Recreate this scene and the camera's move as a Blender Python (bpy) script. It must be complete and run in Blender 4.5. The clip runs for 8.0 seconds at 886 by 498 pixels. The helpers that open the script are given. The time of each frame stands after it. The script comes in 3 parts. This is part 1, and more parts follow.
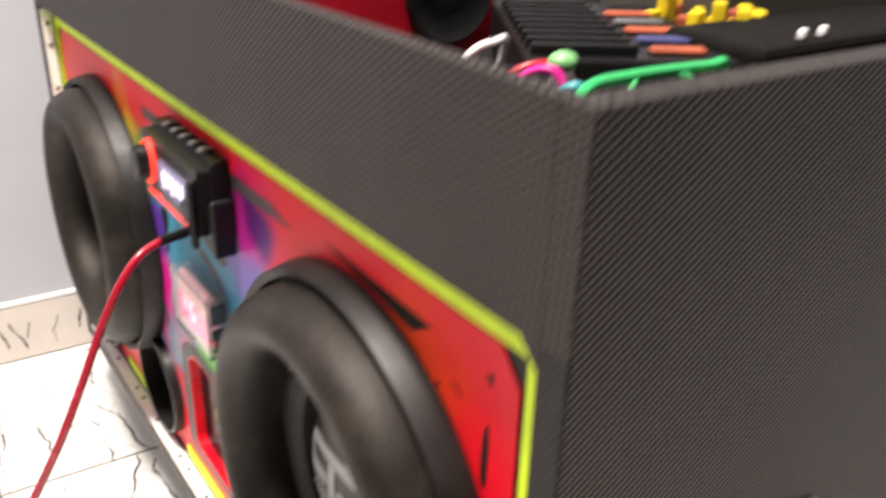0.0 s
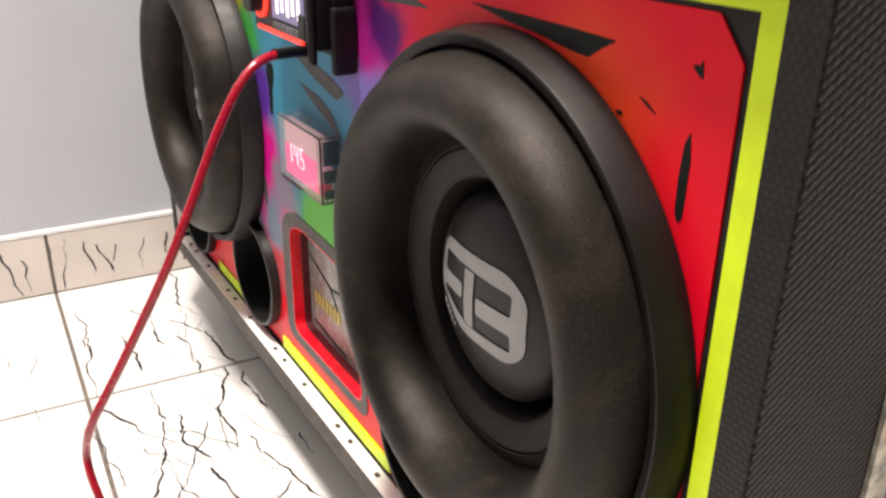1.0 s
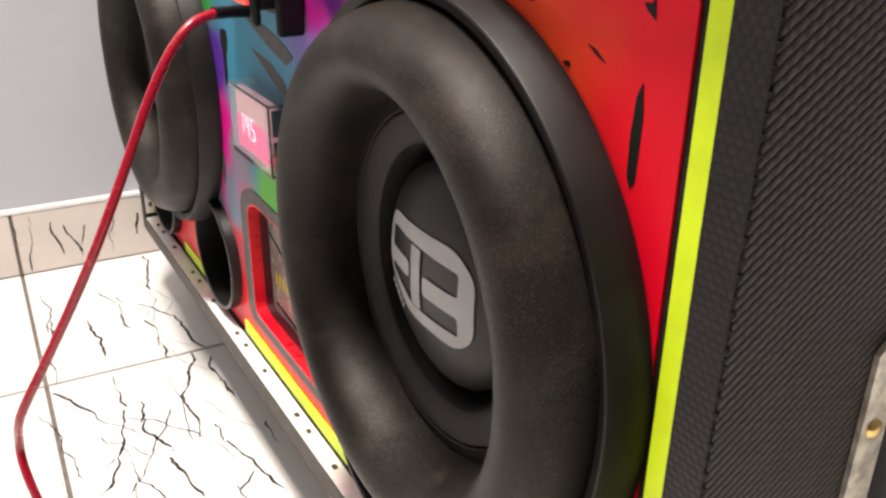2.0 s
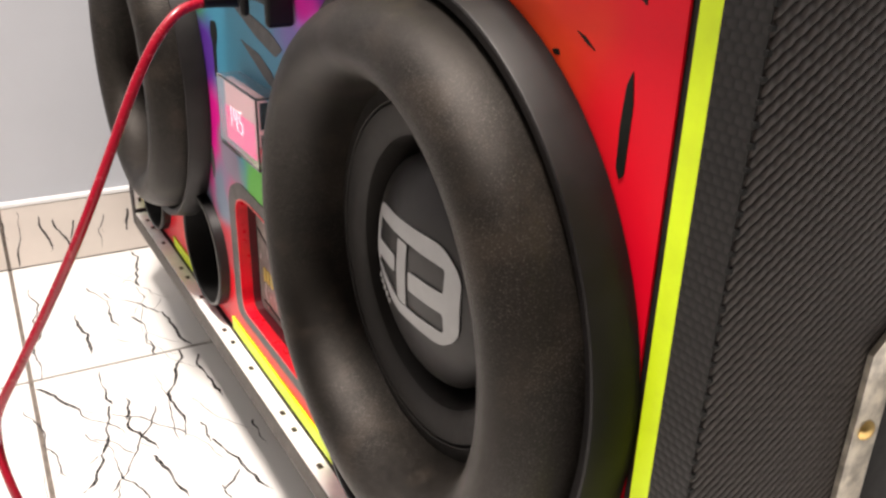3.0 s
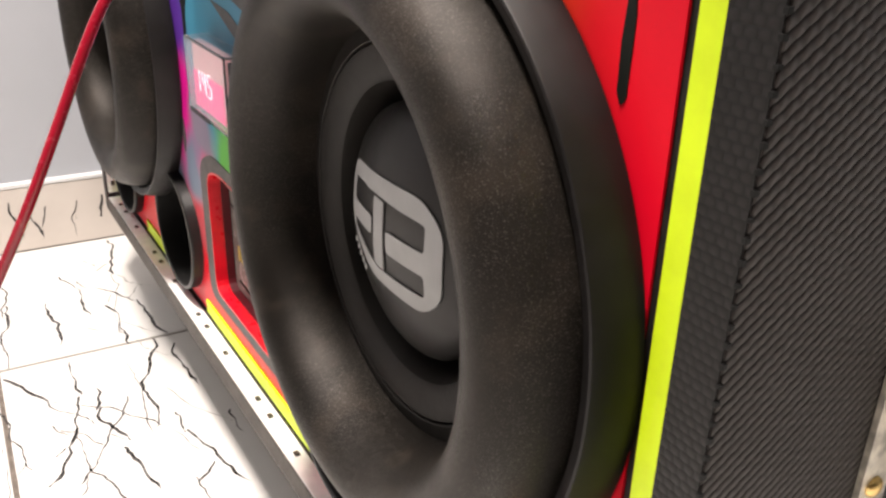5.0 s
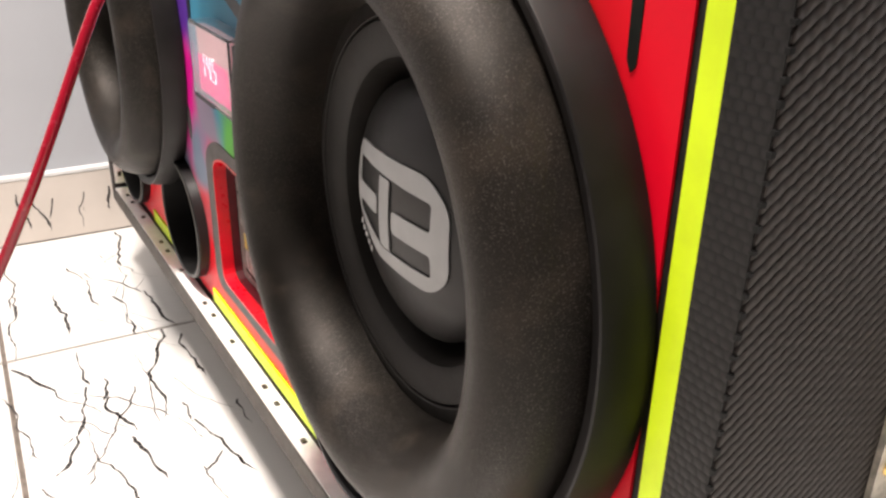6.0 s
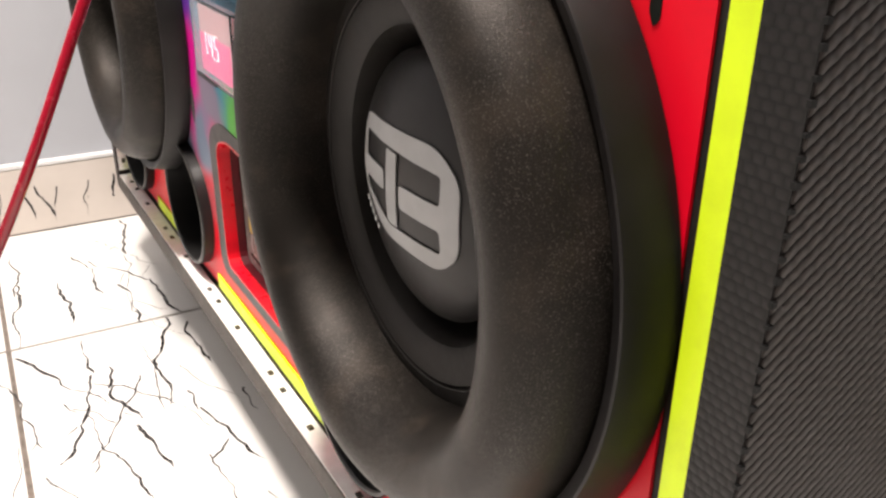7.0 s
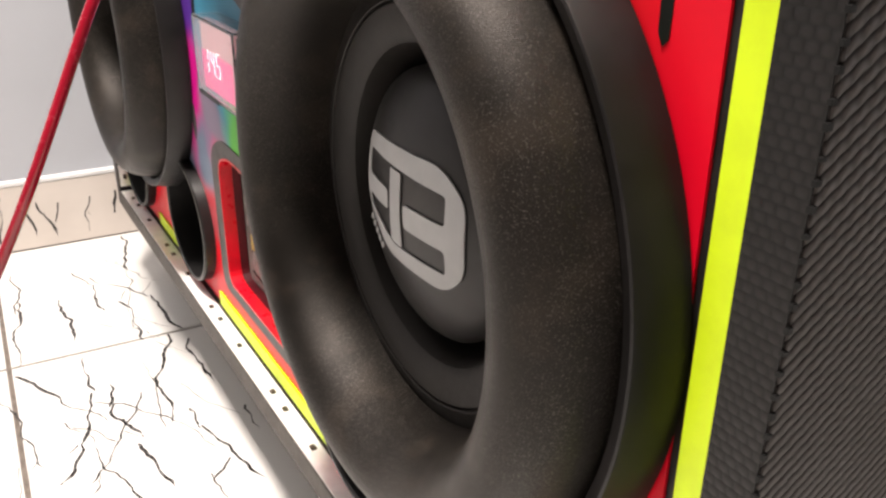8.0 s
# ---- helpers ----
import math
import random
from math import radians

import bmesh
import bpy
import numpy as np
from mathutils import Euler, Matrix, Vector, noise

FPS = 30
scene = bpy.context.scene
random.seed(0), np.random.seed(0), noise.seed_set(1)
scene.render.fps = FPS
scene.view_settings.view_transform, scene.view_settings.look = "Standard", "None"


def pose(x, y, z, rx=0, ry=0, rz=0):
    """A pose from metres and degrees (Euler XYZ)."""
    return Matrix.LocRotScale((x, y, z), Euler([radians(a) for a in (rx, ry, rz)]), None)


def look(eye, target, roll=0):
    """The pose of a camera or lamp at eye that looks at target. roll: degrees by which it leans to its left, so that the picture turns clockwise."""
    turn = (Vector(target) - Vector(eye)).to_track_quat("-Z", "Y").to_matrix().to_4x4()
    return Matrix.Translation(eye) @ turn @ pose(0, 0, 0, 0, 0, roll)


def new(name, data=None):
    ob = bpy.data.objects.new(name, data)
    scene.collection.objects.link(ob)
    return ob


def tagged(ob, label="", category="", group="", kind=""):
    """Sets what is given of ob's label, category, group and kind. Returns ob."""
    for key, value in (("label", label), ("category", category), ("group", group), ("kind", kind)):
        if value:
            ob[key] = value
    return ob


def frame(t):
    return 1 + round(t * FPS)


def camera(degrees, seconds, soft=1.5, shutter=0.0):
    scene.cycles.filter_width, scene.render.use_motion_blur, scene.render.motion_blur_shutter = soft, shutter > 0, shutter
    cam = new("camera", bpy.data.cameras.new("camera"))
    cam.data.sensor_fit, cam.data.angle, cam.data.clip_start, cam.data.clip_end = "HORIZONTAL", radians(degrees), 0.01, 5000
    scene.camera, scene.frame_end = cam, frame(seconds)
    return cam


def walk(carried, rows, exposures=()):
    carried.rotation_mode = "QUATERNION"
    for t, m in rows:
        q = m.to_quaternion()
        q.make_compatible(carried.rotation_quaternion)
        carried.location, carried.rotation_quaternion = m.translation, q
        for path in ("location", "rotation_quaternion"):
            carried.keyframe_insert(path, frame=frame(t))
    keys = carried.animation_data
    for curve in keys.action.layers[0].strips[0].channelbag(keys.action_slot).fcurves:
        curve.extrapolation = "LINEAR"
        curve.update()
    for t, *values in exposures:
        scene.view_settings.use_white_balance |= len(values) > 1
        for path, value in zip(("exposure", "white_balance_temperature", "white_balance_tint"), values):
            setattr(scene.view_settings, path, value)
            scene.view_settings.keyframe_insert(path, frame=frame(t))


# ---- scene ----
cam = camera(54.4, 8.0, soft=2.5, shutter=0.5)
PATH = [
    (0, (-0.216, 0.058, 0.722), (0.830, 1.545, -0.112), 1.7),
    (0.3, (-0.254, 0.060, 0.648), (0.744, 1.608, -0.128), 2.0),
    (0.5, (-0.266, 0.065, 0.618), (0.701, 1.631, -0.166), 1.4),
    (1, (-0.258, 0.084, 0.569), (0.681, 1.66, -0.228), 0.7),
    (1.5, (-0.226, 0.098, 0.551), (0.703, 1.664, -0.276), 0.5),
    (3, (-0.205, 0.105, 0.538), (0.736, 1.669, -0.282), 1.6),
    (3.5, (-0.199, 0.112, 0.527), (0.758, 1.675, -0.273), 1.5),
    (4, (-0.193, 0.118, 0.516), (0.771, 1.676, -0.286), 1.6),
    (4.5, (-0.189, 0.125, 0.509), (0.777, 1.675, -0.306), 1.6),
    (6, (-0.184, 0.129, 0.495), (0.758, 1.686, -0.335), 1.1),
    (6.5, (-0.182, 0.136, 0.488), (0.751, 1.691, -0.357), 0.8),
    (7, (-0.179, 0.139, 0.482), (0.744, 1.698, -0.365), 0.6),
    (7.5, (-0.178, 0.142, 0.483), (0.744, 1.708, -0.352), 0.5),
    (8, (-0.178, 0.144, 0.483), (0.749, 1.715, -0.336), 0.4),
]
walk(cam, [(t, look(eye, target, roll)) for t, eye, target, roll in PATH],
     exposures=((0.0, 0.12, 7050, 16), (0.5, 0.03, 7050, 16), (1.0, -0.17, 7050, 16), (1.5, -0.17, 7050, 16), (3.0, -0.09, 7050, 16), (4.5, -0.04, 7050, 16), (6.0, -0.02, 7050, 16), (8.0, 0.0, 7050, 16)))

# ---- light ----
world = bpy.data.worlds.new("room_air")
scene.world = world
world.use_nodes = True
world.node_tree.nodes["Background"].inputs[0].default_value = (0.9, 0.95, 1.0, 1)
world.node_tree.nodes["Background"].inputs[1].default_value = 0.02


def area_lamp(name, x, y, z, sx, sy, watts, colour):
    data = bpy.data.lights.new(name, "AREA")
    data.shape, data.size, data.size_y, data.energy, data.color = "RECTANGLE", sx, sy, watts, colour
    ob = new(name, data)
    ob.matrix_world = pose(x, y, z)
    return ob


area_lamp("ceiling_light_over_box", -0.42, 0.42, 2.60, 0.30, 0.30, 124, (1.0, 0.97, 0.93))
# weak unseen fill lamp, added to brighten the front of the box
area_lamp("ceiling_light_over_room", -1.15, 0.70, 2.60, 0.55, 0.55, 8, (1.0, 0.97, 0.93))


# ---- materials ----
class Nodes:
    """A short way to write node trees."""

    def __init__(self, name):
        self.mat = bpy.data.materials.new(name)
        self.mat.use_nodes = True
        self.tree = self.mat.node_tree
        self.bsdf = self.tree.nodes["Principled BSDF"]

    def add(self, kind, **values):
        n = self.tree.nodes.new(kind)
        for key, value in values.items():
            setattr(n, key, value)
        return n

    def link(self, a, b):
        self.tree.links.new(a, b)

    def math(self, op, a, b=0.0, c=0.0, clamp=False):
        n = self.add("ShaderNodeMath", operation=op, use_clamp=clamp)
        for k, v in enumerate((a, b, c)):
            if isinstance(v, (int, float)):
                n.inputs[k].default_value = v
            else:
                self.link(v, n.inputs[k])
        return n.outputs[0]

    def coords(self):
        n = self.add("ShaderNodeTexCoord")
        return n.outputs["Object"]

    def noise(self, vec, scale, detail=3.0, rough=0.55):
        n = self.add("ShaderNodeTexNoise")
        n.inputs["Scale"].default_value, n.inputs["Detail"].default_value, n.inputs["Roughness"].default_value = scale, detail, rough
        self.link(vec, n.inputs["Vector"])
        return n.outputs["Fac"]

    def mix(self, fac, a, b):
        n = self.add("ShaderNodeMix", data_type="RGBA")
        for sock, v in ((n.inputs[0], fac), (n.inputs[6], a), (n.inputs[7], b)):
            if isinstance(v, (int, float)):
                sock.default_value = v
            elif isinstance(v, tuple):
                sock.default_value = (*v[:3], 1)
            else:
                self.link(v, sock)
        return n.outputs[2]

    def ramp(self, fac, lo, hi):
        n = self.add("ShaderNodeMapRange")
        n.interpolation_type = "SMOOTHSTEP"
        n.inputs["From Min"].default_value, n.inputs["From Max"].default_value = lo, hi
        self.link(fac, n.inputs["Value"])
        return n.outputs["Result"]

    def bump(self, height, strength, distance):
        n = self.add("ShaderNodeBump")
        n.inputs["Strength"].default_value, n.inputs["Distance"].default_value = strength, distance
        self.link(height, n.inputs["Height"])
        self.link(n.outputs[0], self.bsdf.inputs["Normal"])

    def colour(self, c):
        if isinstance(c, tuple):
            self.bsdf.inputs["Base Color"].default_value = (*c[:3], 1)
        else:
            self.link(c, self.bsdf.inputs["Base Color"])


def surface(name, colour, rough=0.5, metal=0.0, scale=40.0, vary=0.15, grain=0.0, grain_scale=900.0, rough_vary=0.1, coat=0.0, gloss=0.5):
    """A plain surface with cloudy variation, fine grain and uneven gloss."""
    n = Nodes(name)
    v = n.coords()
    cloud = n.noise(v, scale, 4)
    dark = tuple(c * (1 - vary) for c in colour)
    light = tuple(min(1.0, c * (1 + vary)) for c in colour)
    n.colour(n.mix(n.ramp(cloud, 0.3, 0.7), dark, light))
    n.link(n.math("ADD", n.math("MULTIPLY", n.noise(v, scale * 3.1, 3), 2 * rough_vary), rough - rough_vary), n.bsdf.inputs["Roughness"])
    n.bsdf.inputs["Metallic"].default_value = metal
    n.bsdf.inputs["Coat Weight"].default_value = coat
    n.bsdf.inputs["Specular IOR Level"].default_value = gloss
    if grain:
        n.bump(n.noise(v, grain_scale, 2), grain, 0.001)
    return n.mat


def glow(name, colour, strength):
    n = Nodes(name)
    n.colour(colour)
    n.bsdf.inputs["Emission Color"].default_value = (*colour, 1)
    n.bsdf.inputs["Emission Strength"].default_value = strength
    return n.mat


def carbon(name, pitch=0.0034):
    """Embossed carbon-look vinyl: short slanted ribs in a twill, shade painted into the grooves."""
    n = Nodes(name)
    sep = n.add("ShaderNodeSeparateXYZ")
    n.link(n.coords(), sep.inputs[0])
    a, b = n.math("SUBTRACT", sep.outputs[0], sep.outputs[1]), n.math("ADD", sep.outputs[2], n.math("MULTIPLY", sep.outputs[0], 0.001))
    u = n.math("DIVIDE", n.math("ADD", n.math("MULTIPLY", a, 0.55), n.math("MULTIPLY", b, -0.83)), pitch)
    w = n.math("DIVIDE", n.math("ADD", n.math("MULTIPLY", a, 0.83), n.math("MULTIPLY", b, 0.55)), pitch * 1.6)
    wob = n.math("MULTIPLY", n.math("SINE", n.math("MULTIPLY", w, 6.2832)), 0.035)
    rib = n.math("ABSOLUTE", n.math("SINE", n.math("MULTIPLY", n.math("ADD", u, wob), 3.1416)))
    bead = n.math("ADD", n.math("MULTIPLY", n.math("SINE", n.math("MULTIPLY", n.math("ADD", w, n.math("MULTIPLY", n.math("FLOOR", u), 0.5)), 6.2832)), 0.24), 0.76)
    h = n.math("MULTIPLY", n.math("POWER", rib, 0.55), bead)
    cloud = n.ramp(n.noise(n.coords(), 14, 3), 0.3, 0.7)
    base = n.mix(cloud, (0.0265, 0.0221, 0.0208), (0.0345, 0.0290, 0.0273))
    # near-black between the ribs: groove shade put into the base colour
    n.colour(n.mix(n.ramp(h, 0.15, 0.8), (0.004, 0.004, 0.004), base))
    n.bsdf.inputs["Roughness"].default_value = 0.5
    n.bsdf.inputs["Specular IOR Level"].default_value = 0.30
    n.bsdf.inputs["Specular Tint"].default_value = (1.0, 0.90, 0.86, 1)
    n.bump(h, 0.75, 0.0012)
    return n.mat


def woven(name, wide=0.0040, high=0.0031):
    """The same vinyl seen square on: staggered raised cells, shade painted between them."""
    n = Nodes(name)
    sep = n.add("ShaderNodeSeparateXYZ")
    n.link(n.coords(), sep.inputs[0])
    v = n.math("DIVIDE", sep.outputs[2], high)
    u = n.math("ADD", n.math("DIVIDE", sep.outputs[1], wide), n.math("MULTIPLY", n.math("FLOOR", v), 0.5))
    h = n.math("MULTIPLY", n.math("POWER", n.math("ABSOLUTE", n.math("SINE", n.math("MULTIPLY", u, 3.1416))), 0.8), n.math("POWER", n.math("ABSOLUTE", n.math("SINE", n.math("MULTIPLY", v, 3.1416))), 0.8))
    wear = n.ramp(n.noise(n.coords(), 60, 4), 0.3, 0.7)
    # darker colour in the hollows between cells stands for their shade
    n.colour(n.mix(n.ramp(h, 0.2, 0.8), (0.007, 0.0063, 0.0062), n.mix(wear, (0.0105, 0.0092, 0.0090), (0.0150, 0.0132, 0.0129))))
    n.bsdf.inputs["Roughness"].default_value = 0.5
    n.bsdf.inputs["Specular IOR Level"].default_value = 0.25
    n.bump(h, 0.35, 0.0008)
    return n.mat


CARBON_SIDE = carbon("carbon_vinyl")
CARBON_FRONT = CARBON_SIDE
BLACK_BOARD = surface("black_painted_board", (0.014, 0.0135, 0.0135), 0.45, scale=30, vary=0.3, grain=0.15, gloss=0.25)
YELLOW = surface("neon_yellow_tape", (0.70, 0.93, 0.012), 0.45, scale=60, vary=0.06, grain=0.08)


def foam(name):
    """Dark moulded foam: brown stains, fine pale dust and painted sparkle in patches, coarse pores."""
    n = Nodes(name)
    v = n.coords()
    base = n.mix(n.ramp(n.noise(v, 13, 4), 0.35, 0.68), (0.0049, 0.0041, 0.0035), (0.0104, 0.0086, 0.0071))
    base = n.mix(n.math("MULTIPLY", n.ramp(n.noise(v, 31, 5), 0.50, 0.68), 0.75), base, (0.0225, 0.0172, 0.0132))
    # pale specks: dust, and also the foam's glints put into the colour
    dust = n.math("MULTIPLY", n.ramp(n.noise(v, 1600, 2), 0.54, 0.69), n.ramp(n.noise(v, 7, 3), 0.30, 0.70))
    n.colour(n.mix(n.math("MULTIPLY", dust, 0.85), base, (0.105, 0.095, 0.084)))
    n.link(n.math("ADD", n.math("MULTIPLY", n.noise(v, 45, 4), 0.22), 0.33), n.bsdf.inputs["Roughness"])
    n.bsdf.inputs["Specular IOR Level"].default_value = 0.23
    n.bsdf.inputs["Specular Tint"].default_value = (1.0, 0.93, 0.88, 1)
    n.bump(n.noise(v, 2400, 2), 0.30, 0.0006)
    return n.mat


RUBBER = foam("woofer_foam")
RING = surface("moulded_gasket", (0.0080, 0.0068, 0.0068), 0.46, scale=26, vary=0.4, grain=0.05, grain_scale=1800, gloss=0.30)
CONE = surface("pressed_cone", (0.0145, 0.0128, 0.0115), 0.5, scale=60, vary=0.15, grain=0.2, gloss=0.25)
CAP = surface("dust_cap_plastic", (0.0195, 0.0182, 0.0178), 0.38, scale=50, vary=0.1, gloss=0.25)
SILVER_PRINT = surface("grey_print", (0.37, 0.372, 0.372), 0.5, scale=70, vary=0.05)
PIPE = surface("black_plastic_pipe", (0.013, 0.0128, 0.0128), 0.36, scale=60, vary=0.15, gloss=0.35)
HOLLOW_BLACK = surface("black_hollow", (0.006, 0.006, 0.006), 0.6, scale=60, vary=0.15, gloss=0.2)
METAL = surface("brushed_steel", (0.62, 0.60, 0.56), 0.32, metal=1.0, scale=80, vary=0.2, rough_vary=0.12)
STRIP = surface("white_led_tape", (0.88, 0.88, 0.86), 0.35, scale=120, vary=0.05)
CHIP = surface("led_chip", (0.05, 0.045, 0.035), 0.35, scale=200, vary=0.3)
GOLD = surface("brass_screw", (0.80, 0.56, 0.22), 0.3, metal=1.0, scale=100, vary=0.15)
RED_CABLE = surface("red_cable_jacket", (0.34, 0.008, 0.024), 0.25, scale=60, vary=0.1, coat=0.3)
BLACK_PLASTIC = surface("black_plastic", (0.007, 0.007, 0.0075), 0.35, scale=60, vary=0.2, gloss=0.3)
GREY_PLASTIC = surface("grey_plastic", (0.10, 0.10, 0.105), 0.4, scale=60, vary=0.15)
WALL_PAINT = surface("pale_grey_wall_paint", (0.47, 0.49, 0.53), 0.6, scale=6, vary=0.03, grain=0.1, grain_scale=300)
# for the unseen left and front walls: dark to cut bounce and reflections
DIM_UNSEEN_PAINT = surface("dim_unseen_wall_paint", (0.085, 0.066, 0.052), 0.6, scale=6, vary=0.08, grain=0.1, grain_scale=300)
CEILING_PAINT = surface("off_white_ceiling_paint", (0.45, 0.44, 0.425), 0.7, scale=6, vary=0.03)
TRIM_WHITE = surface("white_grout_bead", (0.80, 0.80, 0.80), 0.5, scale=60, vary=0.05)
TILE = surface("polished_white_tile", (0.80, 0.79, 0.77), 0.12, scale=7, vary=0.03, rough_vary=0.04)
SKIRT_TILE = surface("beige_skirting_tile", (0.66, 0.60, 0.55), 0.2, scale=9, vary=0.06, rough_vary=0.05)
GROUT = surface("grey_brown_grout", (0.16, 0.135, 0.115), 0.85, scale=90, vary=0.25, grain=0.3)
VEIN = surface("dark_marble_vein", (0.035, 0.033, 0.032), 0.25, scale=160, vary=0.5)


def graffiti(name):
    """Sprayed colours that run into each other: red field with a painted-in highlight, rainbow middle."""
    n = Nodes(name)
    v = n.coords()
    warp = n.add("ShaderNodeTexNoise")
    warp.inputs["Scale"].default_value = 17
    n.link(v, warp.inputs["Vector"])
    add = n.add("ShaderNodeMixRGB", blend_type="LINEAR_LIGHT")
    add.inputs[0].default_value = 0.028
    n.link(v, add.inputs[1])
    n.link(warp.outputs["Color"], add.inputs[2])
    colour = n.mix(n.ramp(n.noise(v, 9, 2), 0.35, 0.65), (0.80, 0.004, 0.022), (0.86, 0.010, 0.024))
    # y, z, radius, softness, colour
    spots = (
        # soft orange spot: the highlight on the red field, put into its colour
        (0.3827, 0.4715, 0.036, 0.030, (0.90, 0.070, 0.018)),
        (0.5883, 0.4863, 0.040, 0.020, (0.72, 0.012, 0.10)),
        (0.6911, 0.373, 0.125, 0.015, (0.045, 0.25, 0.40)),
        (0.7939, 0.3927, 0.095, 0.020, (0.045, 0.25, 0.38)),
        (0.6294, 0.437, 0.038, 0.018, (0.17, 0.12, 0.42)),
        (0.614, 0.4715, 0.034, 0.012, (0.48, 0.02, 0.26)),
        (0.5883, 0.4961, 0.026, 0.010, (0.74, 0.012, 0.10)),
        (0.5900, 0.4780, 0.026, 0.010, (0.09, 0.006, 0.15)),
        (0.8700, 0.4350, 0.036, 0.014, (0.03, 0.33, 0.05)),
        (0.9224, 0.4636, 0.028, 0.012, (0.62, 0.58, 0.03)),
        (0.9224, 0.4961, 0.024, 0.010, (0.85, 0.16, 0.02)),
        (0.8560, 0.3850, 0.036, 0.014, (0.10, 0.03, 0.30)),
        (0.8520, 0.3000, 0.058, 0.016, (0.68, 0.008, 0.26)),
        (0.8042, 0.2991, 0.030, 0.012, (0.24, 0.20, 0.27)),
        (0.7117, 0.2922, 0.055, 0.016, (0.09, 0.48, 0.05)),
        (0.6551, 0.3188, 0.028, 0.010, (0.05, 0.36, 0.28)),
        (0.8967, 0.2371, 0.030, 0.012, (0.13, 0.24, 0.34)),
        (0.8360, 0.2560, 0.028, 0.014, (0.16, 0.21, 0.29)),
        (0.8180, 0.2050, 0.022, 0.012, (0.62, 0.10, 0.12)),
        (0.8556, 0.2105, 0.018, 0.008, (0.55, 0.12, 0.14)),
    )
    sep = n.add("ShaderNodeSeparateXYZ")
    n.link(add.outputs[0], sep.inputs[0])
    for y, z, r, soft, c in spots:
        dy, dz = n.math("SUBTRACT", sep.outputs[1], y), n.math("SUBTRACT", sep.outputs[2], z)
        d = n.math("SQRT", n.math("ADD", n.math("MULTIPLY", dy, dy), n.math("MULTIPLY", dz, dz)))
        colour = n.mix(n.ramp(n.math("SUBTRACT", r + soft, d), 0.0, 2 * soft), colour, c)
    n.colour(colour)
    n.bsdf.inputs["Roughness"].default_value = 0.36
    n.bsdf.inputs["Specular IOR Level"].default_value = 0.22
    n.bump(n.noise(v, 260, 3), 0.06, 0.001)
    return n.mat


GRAFFITI = graffiti("sprayed_rainbow_paint")
RED_REVEAL = surface("red_painted_reveal", (0.72, 0.006, 0.020), 0.3, scale=40, vary=0.12, coat=0.3)
DRIP = surface("dark_grey_overspray", (0.062, 0.057, 0.055), 0.5, scale=90, vary=0.2)
DRIP_BLACK = surface("black_paint_drip", (0.007, 0.009, 0.007), 0.5, scale=90, vary=0.3, gloss=0.2)


def clear_plastic():
    n = Nodes("clear_acrylic")
    n.colour((0.99, 0.95, 0.96))
    n.bsdf.inputs["Roughness"].default_value = 0.04
    n.bsdf.inputs["Transmission Weight"].default_value = 0.97
    n.bsdf.inputs["IOR"].default_value = 1.3
    n.bump(n.noise(n.coords(), 90, 3), 0.05, 0.001)
    return n.mat


CLEAR = clear_plastic()


# ---- mesh helpers ----
def thing(name, label, category, group="", kind="", at=(0, 0, 0)):
    ob = new(name)
    ob.location = at
    ob.empty_display_size = 0.02
    return tagged(ob, label, category, group, kind)


def part(name, bm, material, parent=None, label="", smooth=False):
    """Links a bmesh as one mesh object under a thing or a part; it keeps its place in the world."""
    me = bpy.data.meshes.new(name)
    bmesh.ops.recalc_face_normals(bm, faces=bm.faces[:])
    if smooth:
        for f in bm.faces:
            f.smooth = True
        for e in bm.edges:
            if len(e.link_faces) == 2 and e.calc_face_angle(0) > radians(32):
                e.smooth = False
    bm.to_mesh(me)
    bm.free()
    me.materials.append(material)
    ob = new(name, me)
    if parent is not None:
        ob.parent = parent
        ob.matrix_parent_inverse = Matrix.Translation(-parent.location)
    if label:
        ob["label"] = label
    return ob


def box(x0, y0, z0, x1, y1, z1, bevel=0.0, bm=None, segments=2):
    bm = bm or bmesh.new()
    m = Matrix.LocRotScale(((x0 + x1) / 2, (y0 + y1) / 2, (z0 + z1) / 2), None, (x1 - x0, y1 - y0, z1 - z0))
    made = bmesh.ops.create_cube(bm, size=1, matrix=m)["verts"]
    if bevel:
        edges = list({e for v in made for e in v.link_edges})
        bmesh.ops.bevel(bm, geom=edges, offset=bevel, segments=segments, affect="EDGES", profile=0.5)
    return bm


def lathe(profile, cy, cz, steps=96, bm=None, closed=False):
    """Turns (radius, x) points round the line y = cy, z = cz."""
    bm = bm or bmesh.new()
    rings = []
    for r, x in profile:
        if r < 1e-5:
            rings.append([bm.verts.new((x, cy, cz))])
        else:
            rings.append([bm.verts.new((x, cy + r * math.cos(a), cz + r * math.sin(a))) for a in (2 * math.pi * k / steps for k in range(steps))])
    pairs = list(zip(rings, rings[1:])) + ([(rings[-1], rings[0])] if closed else [])
    for a, b in pairs:
        for k in range(steps):
            j = (k + 1) % steps
            if len(a) == 1:
                bm.faces.new((a[0], b[k], b[j]))
            elif len(b) == 1:
                bm.faces.new((a[k], a[j], b[0]))
            else:
                bm.faces.new((a[k], a[j], b[j], b[k]))
    return bm


def circle(cy, cz, r, steps=64):
    return [(cy + r * math.cos(2 * math.pi * k / steps), cz + r * math.sin(2 * math.pi * k / steps)) for k in range(steps)]


def oval(cy, cz, r, steps=40):
    return [(cy + OVAL * (y - cy), z) for y, z in circle(cy, cz, r, steps)]


